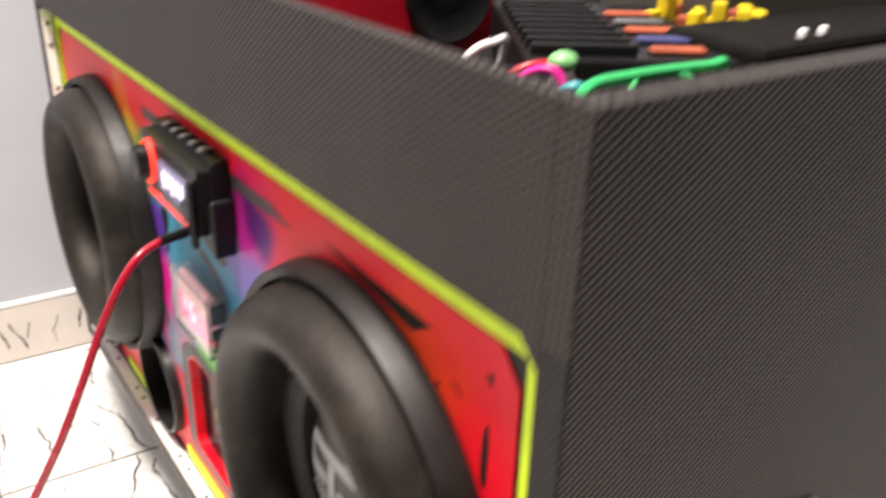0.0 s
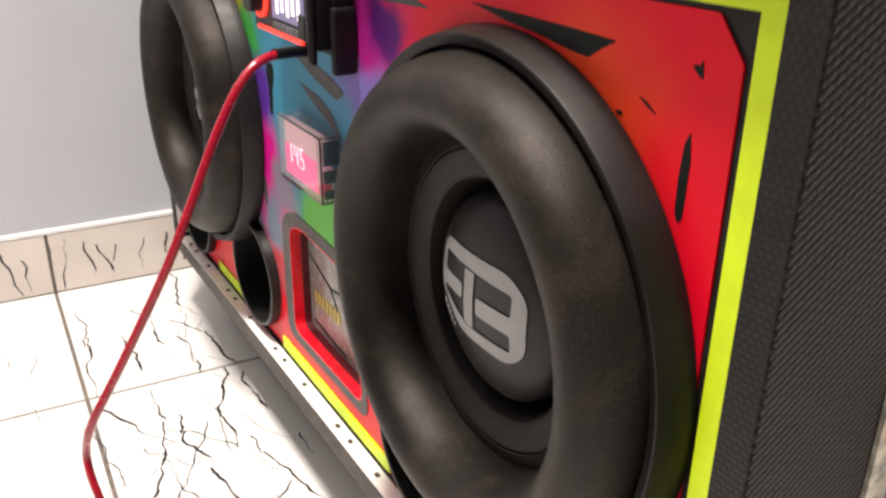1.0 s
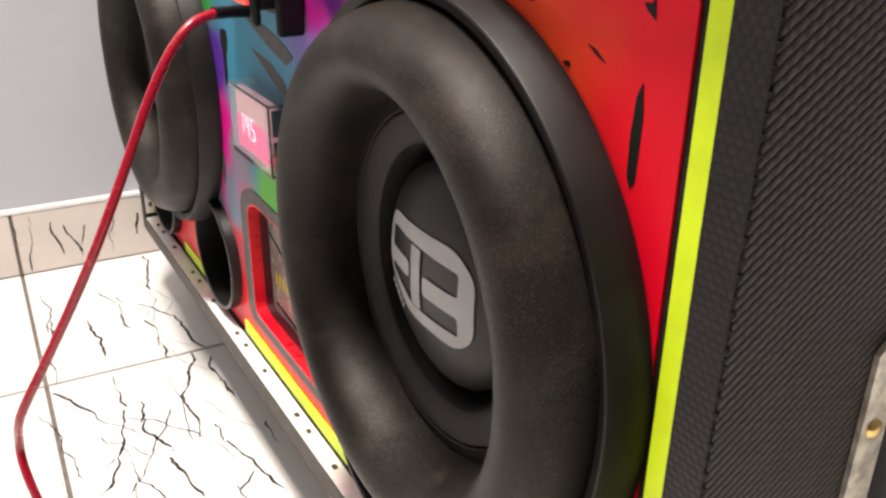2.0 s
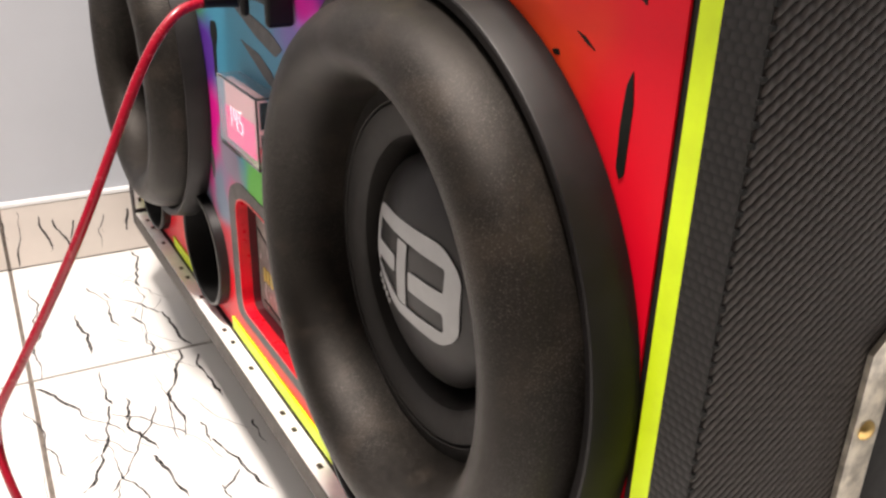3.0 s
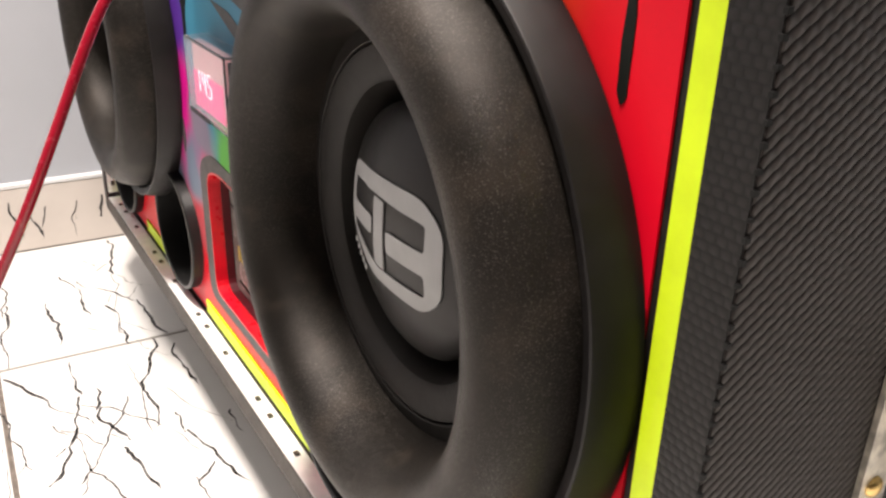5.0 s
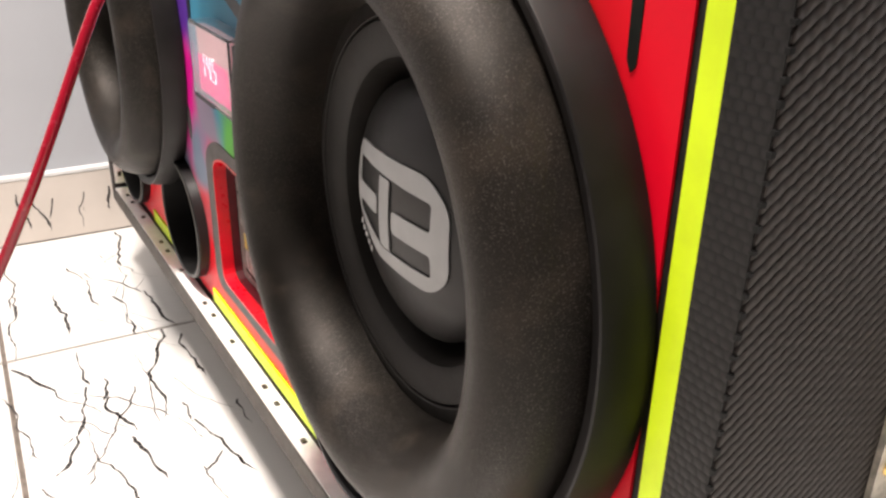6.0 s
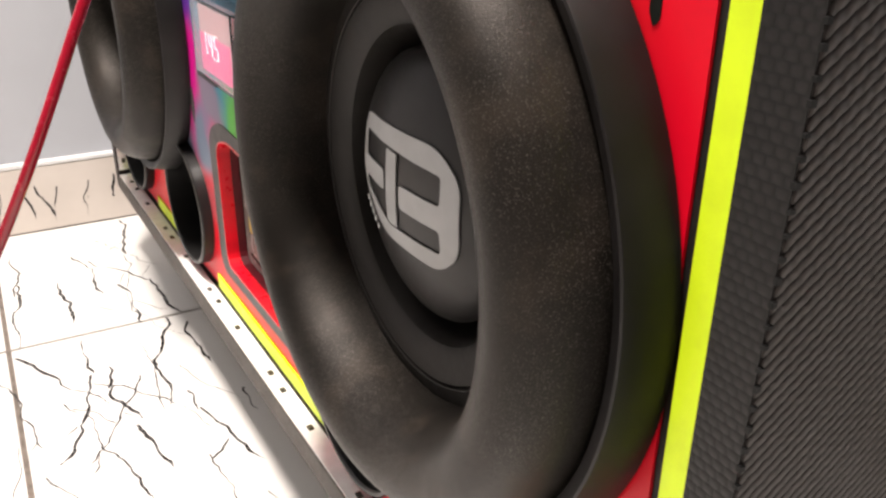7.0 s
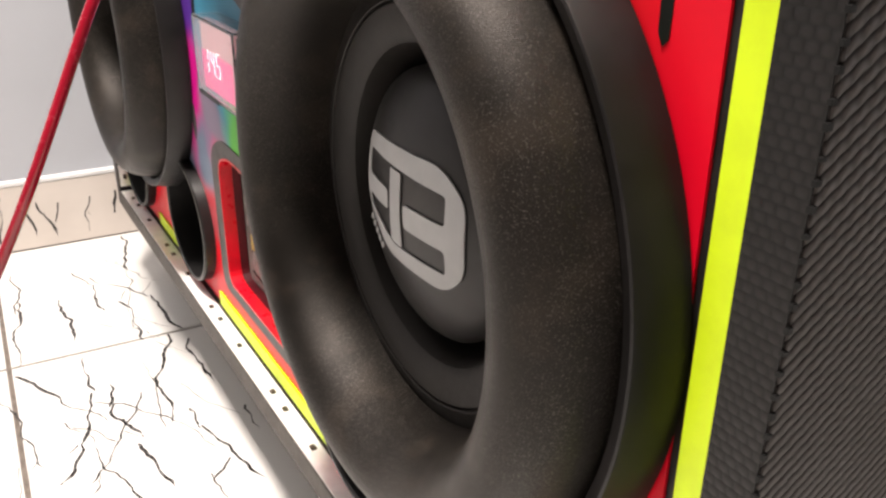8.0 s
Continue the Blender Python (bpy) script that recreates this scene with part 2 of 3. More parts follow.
def rounded(points, radius, steps=5):
    """A polygon with rounded corners."""
    out, count = [], len(points)
    for k in range(count):
        p, a, b = Vector(points[k]), Vector(points[k - 1]), Vector(points[(k + 1) % count])
        r = min(radius, (a - p).length / 2.2, (b - p).length / 2.2)
        s, e = p + (a - p).normalized() * r, p + (b - p).normalized() * r
        for j in range(steps + 1):
            t = j / steps
            out.append(tuple(s * (1 - t) ** 2 + p * 2 * t * (1 - t) + e * t * t))
    return out


def plate(axis, level, depth, outer, holes=(), bm=None):
    """A board with holes: its outline in the two axes other than axis, from level to level + depth."""
    bm = bm or bmesh.new()

    def lay(u, v, w):
        return {"x": (w, u, v), "y": (u, w, v), "z": (u, v, w)}[axis]

    edges, loops = [], []
    for loop in (outer, *holes):
        vs = [bm.verts.new(lay(u, v, level)) for u, v in loop]
        loops.append(vs)
        edges += [bm.edges.new((vs[k], vs[(k + 1) % len(vs)])) for k in range(len(vs))]
    front = [f for f in bmesh.ops.triangle_fill(bm, use_beauty=True, use_dissolve=False, edges=edges)["geom"] if isinstance(f, bmesh.types.BMFace)]
    twin = {}
    for vs in loops:
        for v in vs:
            co = list(v.co)
            co["xyz".index(axis)] += depth
            twin[v] = bm.verts.new(co)
    for f in front:
        bm.faces.new([twin[v] for v in reversed(f.verts)])
    for vs in loops:
        for k in range(len(vs)):
            a, b = vs[k], vs[(k + 1) % len(vs)]
            bm.faces.new((a, b, twin[b], twin[a]))
    return bm


def tube(points, radius, name, material, parent=None, label="", resolution=6, smooth_steps=8):
    """A round cable along a Catmull-Rom line through the points, as a mesh."""
    pts = [Vector(p) for p in points]
    line = []
    for k in range(len(pts) - 1):
        a, b, c, d = pts[max(k - 1, 0)], pts[k], pts[k + 1], pts[min(k + 2, len(pts) - 1)]
        for j in range(smooth_steps):
            t = j / smooth_steps
            line.append(0.5 * (2 * b + (c - a) * t + (2 * a - 5 * b + 4 * c - d) * t * t + (3 * b - a - 3 * c + d) * t ** 3))
    line.append(pts[-1])
    bm = bmesh.new()
    rings, up, n = [], Vector((0.31, 0.2, 0.93)), resolution * 2
    for k, p in enumerate(line):
        way = (line[min(k + 1, len(line) - 1)] - line[max(k - 1, 0)]).normalized()
        side = way.cross(up).normalized()
        up = side.cross(way).normalized()
        rings.append([bm.verts.new(p + radius * (side * math.cos(2 * math.pi * j / n) + up * math.sin(2 * math.pi * j / n))) for j in range(n)])
    for a, b in zip(rings, rings[1:]):
        for j in range(n):
            bm.faces.new((a[j], a[(j + 1) % n], b[(j + 1) % n], b[j]))
    bm.faces.new(rings[0])
    bm.faces.new(rings[-1])
    return part(name, bm, material, parent, label, smooth=True)


# ---- the room ----
WALL_Y = 1.354
X0, X1, Y0, HIGH = -3.6, 1.6, -4.0, 2.7
TILE_SIZE, SEAM_X, SEAM_Y, GAP = 0.42, -0.177, 1.031, 0.0046

floor = tagged(part("floor", box(X0 - 0.1, Y0 - 0.1, -0.05, X1 + 0.1, WALL_Y + 0.1, -0.002), GROUT), "polished white marble-look tiled floor with dark veins", "floor", kind="structure")
room = [
    tagged(part("wall_back", box(X0 - 0.1, WALL_Y, -0.05, X1 + 0.1, WALL_Y + 0.12, HIGH), WALL_PAINT), "plain pale grey painted wall", "wall", kind="structure"),
    tagged(part("wall_left", box(X0 - 0.12, Y0, -0.05, X0, WALL_Y, HIGH), DIM_UNSEEN_PAINT), "plain unseen wall, made dark brown to dim reflections", "wall", kind="structure"),
    tagged(part("wall_right", box(X1, Y0, -0.05, X1 + 0.12, WALL_Y, HIGH), WALL_PAINT), "plain pale grey painted wall", "wall", kind="structure"),
    tagged(part("wall_front", box(X0 - 0.1, Y0 - 0.12, -0.05, X1 + 0.1, Y0, HIGH), DIM_UNSEEN_PAINT), "plain unseen wall, made dark brown to dim reflections", "wall", kind="structure"),
    tagged(part("ceiling", box(X0 - 0.1, Y0 - 0.1, HIGH, X1 + 0.1, WALL_Y + 0.1, HIGH + 0.1), CEILING_PAINT), "dull off-white painted ceiling", "ceiling", kind="structure"),
]

# ---- the loudspeaker box ----
NEAR, FAR, FACE, BACK, BOTTOM, TOP, RIM = 0.2550, 1.200, -0.018, 0.55, 0.098, 0.6475, 0.0175
RIM_TOP = 0.548
speaker_box = thing("loudspeaker_box", "long black carbon-vinyl party loudspeaker box with a sprayed rainbow front", "loudspeaker", at=((FACE + BACK) / 2, (NEAR + FAR) / 2, BOTTOM))
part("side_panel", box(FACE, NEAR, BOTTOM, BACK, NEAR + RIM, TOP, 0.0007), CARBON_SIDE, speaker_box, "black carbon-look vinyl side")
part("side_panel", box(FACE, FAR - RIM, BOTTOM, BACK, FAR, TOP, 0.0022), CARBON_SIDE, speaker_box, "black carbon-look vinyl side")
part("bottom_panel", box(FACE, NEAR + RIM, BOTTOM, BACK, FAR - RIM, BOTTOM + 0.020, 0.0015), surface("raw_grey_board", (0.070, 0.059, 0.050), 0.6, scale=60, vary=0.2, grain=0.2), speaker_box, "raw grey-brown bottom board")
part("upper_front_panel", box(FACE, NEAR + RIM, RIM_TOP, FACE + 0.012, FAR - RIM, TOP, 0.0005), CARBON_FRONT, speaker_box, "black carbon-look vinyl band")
part("rim_edge", box(FACE - 0.0006, NEAR + 0.0006, BOTTOM + 0.001, FACE, NEAR + RIM - 0.0004, RIM_TOP, 0.0002), woven("woven_vinyl_edge"), speaker_box, "worn black vinyl front edge")
bm = bmesh.new()
rng = random.Random(11)
z = BOTTOM + 0.012
while z < TOP - 0.01:
    box(FACE - 0.0012, NEAR - 0.0006, z, FACE + 0.0006, NEAR + 0.0007 * rng.uniform(0.6, 1.4), z + rng.uniform(0.0010, 0.0018), bm=bm)
    z += rng.uniform(0.0056, 0.0068)
tagged(part("corner_stitching", bm, HOLLOW_BLACK, speaker_box, "black notches along the vinyl corner"), kind="stuff")
part("corner_fillet", plate("x", FACE + 0.0004, 0.010, [(NEAR + RIM, RIM_TOP), (0.2850, RIM_TOP), (NEAR + RIM, 0.5355)]), CARBON_FRONT, speaker_box, "small vinyl corner fillet")
part("rim_soffit", box(FACE + 0.012, NEAR + RIM, RIM_TOP, 0.018, FAR - RIM, RIM_TOP + 0.012), BLACK_BOARD, speaker_box)
part("back_panel", box(BACK - 0.012, NEAR + RIM, BOTTOM + 0.020, BACK, FAR - RIM, TOP, 0.002), CARBON_FRONT, speaker_box)
part("tray_deck", box(0.018, NEAR + RIM, 0.560, BACK - 0.012, FAR - RIM, 0.567), BLACK_BOARD, speaker_box, "black deck under the electronics")

WOOFERS = ((0.453, 0.343), (1.002, 0.343))
PORTS = ((0.8905, 0.184, 0.057), (1.106, 0.184, 0.057), (0.532, 0.184, 0.057))
OVAL = 1.08
WINDOW = rounded([(0.793, 0.160), (0.793, 0.268), (0.765, 0.277), (0.660, 0.272), (0.640, 0.160)], 0.014)
IN_LEFT, IN_RIGHT, IN_LOW, IN_HIGH = NEAR + RIM, FAR - RIM, BOTTOM + 0.020, RIM_TOP
cutouts = [circle(y, z, 0.136) for y, z in WOOFERS] + [oval(y, z, r - 0.002) for y, z, r in PORTS] + [WINDOW]
baffle = part("baffle", plate("x", 0.0, 0.019, [(IN_LEFT, IN_LOW), (IN_RIGHT, IN_LOW), (IN_RIGHT, IN_HIGH), (IN_LEFT, IN_HIGH)], cutouts), BLACK_BOARD, speaker_box, "black painted front board")
ragged = rounded([(0.3005, 0.1240), (1.170, 0.1240), (1.170, 0.500), (1.155, 0.523), (0.3150, 0.523), (0.3005, 0.506)], 0.001, 1)
part("sprayed_paint", plate("x", -0.0014, 0.0012, ragged, [circle(y, z, 0.137) for y, z in WOOFERS] + [oval(y, z, r) for y, z, r in PORTS] + [WINDOW]), GRAFFITI, baffle, "red paint running into a rainbow middle")
# the tape border: upright and upper strips in one piece, the lower one cut where the ports stand
border = [(0.2727, 0.1365), (0.2727, 0.5478), (1.1823, 0.5478), (1.1823, 0.2530), (1.173, 0.2530), (1.173, 0.526), (0.295, 0.526), (0.295, 0.1365)]
part("yellow_tape", plate("x", -0.0030, 0.0028, border), YELLOW, baffle, "neon yellow tape border")
cuts = [0.2727] + [e for y, z, r in sorted(PORTS) for e in (y - OVAL * r, y + OVAL * r)] + [1.1823]
for a, b in [(a, b) for a, b in zip(cuts[::2], cuts[1::2]) if b > a]:
    part("yellow_tape", plate("x", -0.0030, 0.0028, [(a, 0.1235), (b, 0.1235), (b, 0.1360), (a, 0.1360)]), YELLOW, baffle, "neon yellow tape border")


def paint_mark(name, points, material, radius=0.002):
    part(name, plate("x", -0.0018, 0.0003, rounded(points, radius, 3)), material, baffle)


# dark gaps in the red field
paint_mark("bare_patch", [(0.489, 0.5065), (0.451, 0.5062), (0.405, 0.5052), (0.370, 0.5040), (0.380, 0.4990), (0.388, 0.4940), (0.400, 0.4950), (0.422, 0.4980), (0.451, 0.5010)], DRIP_BLACK, 0.001)
paint_mark("bare_patch", [(0.3215, 0.4755), (0.3240, 0.4700), (0.3252, 0.4560), (0.3250, 0.4400), (0.3228, 0.4360), (0.3205, 0.4385), (0.3198, 0.4640)], DRIP_BLACK, 0.001)
paint_mark("bare_patch", [(0.3250, 0.5020), (0.3210, 0.5022), (0.3198, 0.5045), (0.3188, 0.4970), (0.3228, 0.4995)], DRIP_BLACK, 0.0005)
paint_mark("bare_patch", [(0.3530, 0.4835), (0.3480, 0.4822), (0.3418, 0.4780), (0.3470, 0.4800)], DRIP_BLACK, 0.0005)
paint_mark("bare_patch", [(0.3670, 0.4745), (0.3630, 0.4752), (0.3620, 0.4730), (0.3650, 0.4728)], DRIP_BLACK, 0.0005)
# a dark band under the red top edge, and shapes in the rainbow
paint_mark("grey_band", [(0.5328, 0.4971), (0.5677, 0.5045), (0.8556, 0.504), (0.8504, 0.4942), (0.6294, 0.4932), (0.578, 0.4951)], DRIP, 0.003)
paint_mark("grey_slash", [(0.7579, 0.4341), (0.7425, 0.438), (0.6808, 0.4282), (0.6582, 0.4203), (0.6726, 0.4124), (0.7117, 0.4203)], DRIP, 0.004)
paint_mark("grey_slash", [(0.7487, 0.4124), (0.7065, 0.4085), (0.6808, 0.3996), (0.6685, 0.3848), (0.6962, 0.3927)], DRIP, 0.003)
paint_mark("paint_drip", [(0.8247, 0.4144), (0.8093, 0.4154), (0.8073, 0.4045), (0.8134, 0.3947), (0.8165, 0.3681), (0.8227, 0.3681), (0.8227, 0.3947), (0.8278, 0.4045)], DRIP_BLACK, 0.004)
paint_mark("paint_drip", [(0.8576, 0.2991), (0.8494, 0.2991), (0.8474, 0.2794), (0.8535, 0.2666), (0.8597, 0.2794)], DRIP, 0.004)
part("grey_outline", plate("x", -0.0022, 0.0007, rounded([(0.812, 0.150), (0.812, 0.272), (0.782, 0.288), (0.655, 0.284), (0.630, 0.150)], 0.018), [WINDOW]), DRIP, baffle, "grey sprayed outline")
SMALL = [((y - 0.720) * 0.985 + 0.720, (z - 0.22) * 0.975 + 0.22) for y, z in WINDOW]
part("reveal_lining", plate("x", -0.0026, 0.0105, WINDOW, [SMALL]), RED_REVEAL, baffle, "red painted edge of the cut-out")
# deeper half of the cut-out edge: shade of the gap put into a darker red
part("inner_reveal", plate("x", 0.0081, 0.0066, WINDOW, [SMALL]), surface("shaded_red_reveal", (0.10, 0.004, 0.010), 0.5, scale=50, vary=0.2), baffle, "red inner edge darkened as shade")

# the printed grey panel behind the cut-out, with black cracks and unreadable yellow writing
panel = part("printed_panel", box(0.0149, 0.642, 0.162, 0.0169, 0.791, 0.274), surface("grey_print_panel", (0.27, 0.27, 0.255), 0.25, scale=30, vary=0.25), baffle, "grey printed panel with black cracks")
YELLOW_PRINT = surface("yellow_print", (0.60, 0.47, 0.10), 0.5)
for k in range(7):
    y = 0.775 - 0.0085 * k
    part("letter_bar", box(0.0141, y - 0.0026, 0.1930, 0.0150, y + 0.0026, 0.2060), YELLOW_PRINT, panel)
for y0, z0, y1, z1 in ((0.788, 0.240, 0.74, 0.222), (0.74, 0.222, 0.68, 0.232), (0.780, 0.172, 0.71, 0.166), (0.74, 0.222, 0.725, 0.205)):
    d = Vector((z0 - z1, y1 - y0)).normalized() * 0.0009
    part("printed_crack", plate("x", 0.0142, 0.0006, [(y0 - d.x, z0 - d.y), (y1 - d.x, z1 - d.y), (y1 + d.x, z1 + d.y), (y0 + d.x, z0 + d.y)]), DRIP_BLACK, panel)


# LED tape on the inner faces of the rim
def led_strip(name, along, x0, x1, level, start, end):
    strip = tagged(thing(name, "white LED tape with small brown chips, stuck on the rim", "light strip", at=((x0 + x1) / 2, start if along == "y" else level, level if along == "y" else start)))
    if along == "y":
        part("tape", box(x0, start, level, x1, end, level + 0.0010), STRIP, strip)
    else:
        part("tape", box(x0, level - 0.0010, start, x1, level, end), STRIP, strip)
    k, s = 0, start + 0.012
    while s < end - 0.012:
        mid = (x0 + x1) / 2
        if along == "y":
            part("chip", box(mid - 0.0016, s - 0.0028, level + 0.0010, mid + 0.0024, s + 0.0028, level + 0.0024, 0.0004, segments=1), CHIP, strip)
        else:
            part("chip", box(mid - 0.0016, level - 0.0024, s - 0.0028, mid + 0.0024, level - 0.0010, s + 0.0028, 0.0004, segments=1), CHIP, strip)
        s += (0.052, 0.026, 0.078)[k % 3]
        k += 1
    return strip


led_strip("led_strip", "y", -0.0172, -0.0036, BOTTOM + 0.0202, IN_LEFT + 0.004, IN_RIGHT - 0.004)
led_strip("led_strip", "z", -0.0160, -0.0050, IN_RIGHT - 0.0002, IN_LOW + 0.006, IN_HIGH - 0.004)


# ---- woofers ----
def woofer_profiles(cy, cz):
    flange = [(0.136, 0.002), (0.1559, -0.0022), (0.1559, -0.006), (0.1551, -0.0100), (0.1528, -0.0206), (0.1524, -0.0216), (0.1515, -0.0220), (0.1462, -0.0200), (0.1453, -0.0185), (0.1449, -0.012), (0.136, -0.010)]
    roll = []
    for k in range(29):
        a = math.pi * k / 28
        roll.append((0.1215 + 0.0220 * math.cos(a), -0.012 - 0.037 * math.sin(a) ** 0.85))
    surround = [(0.1440, -0.006)] + roll + [(0.0995, -0.010), (0.0990, -0.006)]
    cone = [(0.1000, -0.0070), (0.0985, -0.0072), (0.0908, -0.0094), (0.0903, -0.0090), (0.0901, -0.0060), (0.0891, -0.0060), (0.0889, -0.0090), (0.0884, -0.0094), (0.0755, -0.0076), (0.0722, -0.0050), (0.0708, 0.0000), (0.0690, 0.0140), (0.0660, 0.0280), (0.0500, 0.0340)]
    return flange, surround, cone


def dome(r):
    return 0.003 - 0.018 * math.sqrt(max(0.0, 1 - (r / 0.0625) ** 2))


def woofer(cy, cz, label):
    ob = thing("woofer", label, "woofer", group="woofers of the box", at=(0, cy, cz))
    flange, surround, cone = woofer_profiles(cy, cz)
    part("gasket_ring", lathe(flange, cy, cz, 128, closed=True), RING, ob, "moulded black gasket ring", smooth=True)
    part("surround", lathe(surround, cy, cz, 128), RUBBER, ob, "thick dull foam roll", smooth=True)
    part("cone", lathe(cone, cy, cz, 128), CONE, ob, "black pressed cone", smooth=True)
    cap = part("dust_cap", lathe([(0.0625, 0.030)] + [(0.0625 * math.sin(a), dome(0.0625 * math.sin(a))) for a in (math.pi / 2 * (1 - k / 14) for k in range(15))], cy, cz, 96), CAP, ob, "smooth dark dust cap", smooth=True)

    def at(u, v):
        return (cy + 0.0460 - 0.0885 * u, cz - 0.0265 + 0.055 * v)

    shape = rounded([at(*p) for p in ((0.02, 0.98), (0.82, 1.0), (1.0, 0.80), (1.0, 0.20), (0.85, 0.0), (0.30, 0.02), (0.0, 0.40))], 0.008)
    gap = ((0.068, 0.84), (0.87, 0.80), (0.87, 0.56), (0.514, 0.56), (0.514, 0.36), (0.87, 0.36), (0.87, 0.16), (0.38, 0.15),
           (0.068, 0.36), (0.068, 0.44), (0.335, 0.42), (0.335, 0.60), (0.068, 0.61))
    stem = ((0.365, 0.165), (0.478, 0.165), (0.478, 0.795), (0.365, 0.80))
    bm = plate("x", 0.0, 0.0006, shape, [rounded([at(*p) for p in gap], 0.0025, 3)])
    plate("x", 0.0, 0.0006, rounded([at(*p) for p in stem], 0.0008, 2), bm=bm)
    bmesh.ops.subdivide_edges(bm, edges=[e for e in bm.edges if e.calc_length() > 0.006], cuts=3, use_grid_fill=False)
    bmesh.ops.triangulate(bm, faces=bm.faces[:])
    for v in bm.verts:
        v.co.x += dome(math.hypot(v.co.y - cy, v.co.z - cz)) - 0.0010
    part("emblem", bm, SILVER_PRINT, cap, "plain grey printed emblem")
    for k in range(5):
        y, z = at(0.07 + 0.036 * k, 0.25 - 0.046 * k)
        x = dome(math.hypot(y - cy, z - cz)) - 0.0012
        part("letter_bar", box(x, y - 0.0009, z - 0.0040, x + 0.0005, y + 0.0009, z - 0.0012), SILVER_PRINT, cap)
    return ob


woofer(*WOOFERS[0], "large black twelve-inch woofer with a thick foam roll")
woofer(*WOOFERS[1], "large black twelve-inch woofer beside the wall end")


# ---- bass ports ----
def squash(bm, cy):
    for v in bm.verts:
        v.co.y = cy + OVAL * (v.co.y - cy)
    return bm


for y, z, r in PORTS:
    port = thing("bass_port", "black plastic oval bass port in the front board", "bass port", group="bass ports", at=(0, y, z))
    part("tube", squash(lathe([(r - 0.0005, 0.10), (r, 0.0), (r, -0.010), (r - 0.001, -0.0115), (r - 0.003, -0.0115), (r - 0.004, -0.010), (r - 0.004, 0.10)], y, z, 64, closed=True), y), PIPE, port, smooth=True)
    # added black disc stands in for the darkness deep inside the port
    part("tube_end", squash(lathe([(0, 0.099), (r - 0.004, 0.099), (r - 0.004, 0.101), (0, 0.101)], y, z, 32), y), HOLLOW_BLACK, port)

# ---- car radio ----
RY, RZ = 0.710, 0.482
radio = thing("car_radio", "small black car radio with red-lit knob, set in the front board", "car radio", at=(-0.03, RY, RZ - 0.027))
part("sleeve", plate("x", -0.020, 0.0175, rounded([(RY - 0.086, RZ - 0.030), (RY + 0.094, RZ - 0.030), (RY + 0.094, RZ + 0.032), (RY - 0.086, RZ + 0.032)], 0.004)), BLACK_PLASTIC, radio, "black plastic trim sleeve")
face = part("faceplate", plate("x", -0.033, 0.013, rounded([(RY - 0.082, RZ - 0.026), (RY + 0.090, RZ - 0.026), (RY + 0.090, RZ + 0.027), (RY - 0.082, RZ + 0.027)], 0.005)), BLACK_PLASTIC, radio, "glossy black faceplate")
knob_y, knob_z = RY + 0.066, RZ + 0.002
part("lit_ring", lathe([(0.0190, -0.0330), (0.0190, -0.0370), (0.0170, -0.0370), (0.0170, -0.0330)], knob_y, knob_z, 48, closed=True), glow("red_lit_ring", (1.0, 0.05, 0.03), 1.6), face, "red-lit ring")
part("knob", lathe([(0.0150, -0.0330), (0.0145, -0.0480), (0.0130, -0.0495), (0, -0.0498)], knob_y, knob_z, 40), BLACK_PLASTIC, face, "black volume knob", smooth=True)
part("display", box(-0.0338, RY - 0.048, RZ - 0.014, -0.0330, RY + 0.036, RZ + 0.010), glow("pale_display", (0.22, 0.20, 0.36), 0.35), face, "pale violet display")
for k, y in enumerate((0.020, 0.006, -0.008, -0.022, -0.036)):
    part("display_bar", box(-0.0345, RY + y - 0.003, RZ - 0.010 + 0.002 * (k % 2), -0.0338, RY + y + 0.003, RZ + 0.004), glow("white_segments", (1.0, 0.97, 1.0), 0.9), face)
part("lit_trim", box(-0.0352, RY - 0.046, RZ - 0.0262, -0.0330, RY + 0.078, RZ - 0.0232), glow("red_lit_trim", (1.0, 0.06, 0.04), 1.1), face, "red-lit lower edge")
for k in range(6):
    part("button", box(-0.0356, RY - 0.036 + 0.0115 * k, RZ - 0.0225, -0.0330, RY - 0.0265 + 0.0115 * k, RZ - 0.0165, 0.0008), GREY_PLASTIC, face)
part("disc_slot", box(-0.0336, RY - 0.055, RZ + 0.016, -0.0329, RY + 0.040, RZ + 0.0195), HOLLOW_BLACK, face)
for k in range(5):
    part("vent_rib", box(-0.0185, RY - 0.055 + 0.026 * k, RZ + 0.032, -0.004, RY - 0.045 + 0.026 * k, RZ + 0.035, 0.001), GREY_PLASTIC, radio)
dongle = thing("usb_adapter", "black usb adapter plugged into the car radio", "adapter", at=(-0.04, RY - 0.08, RZ - 0.03))
part("body", box(-0.041, RY - 0.078, RZ - 0.036, -0.0332, RY - 0.068, RZ + 0.018, 0.003), BLACK_PLASTIC, dongle)
part("cover", box(-0.038, RY - 0.060, RZ - 0.022, -0.0332, RY - 0.042, RZ - 0.004, 0.002), BLACK_PLASTIC, dongle)
part("clip", box(-0.026, RY - 0.0950, RZ - 0.042, -0.003, RY - 0.0865, RZ + 0.004, 0.003), BLACK_PLASTIC, dongle)

for ob in (*radio.children_recursive, *dongle.children_recursive):
    for v in ob.data.vertices:
        v.co.y = 0.7030 + 0.76 * (v.co.y - RY)
        v.co.x *= 0.80

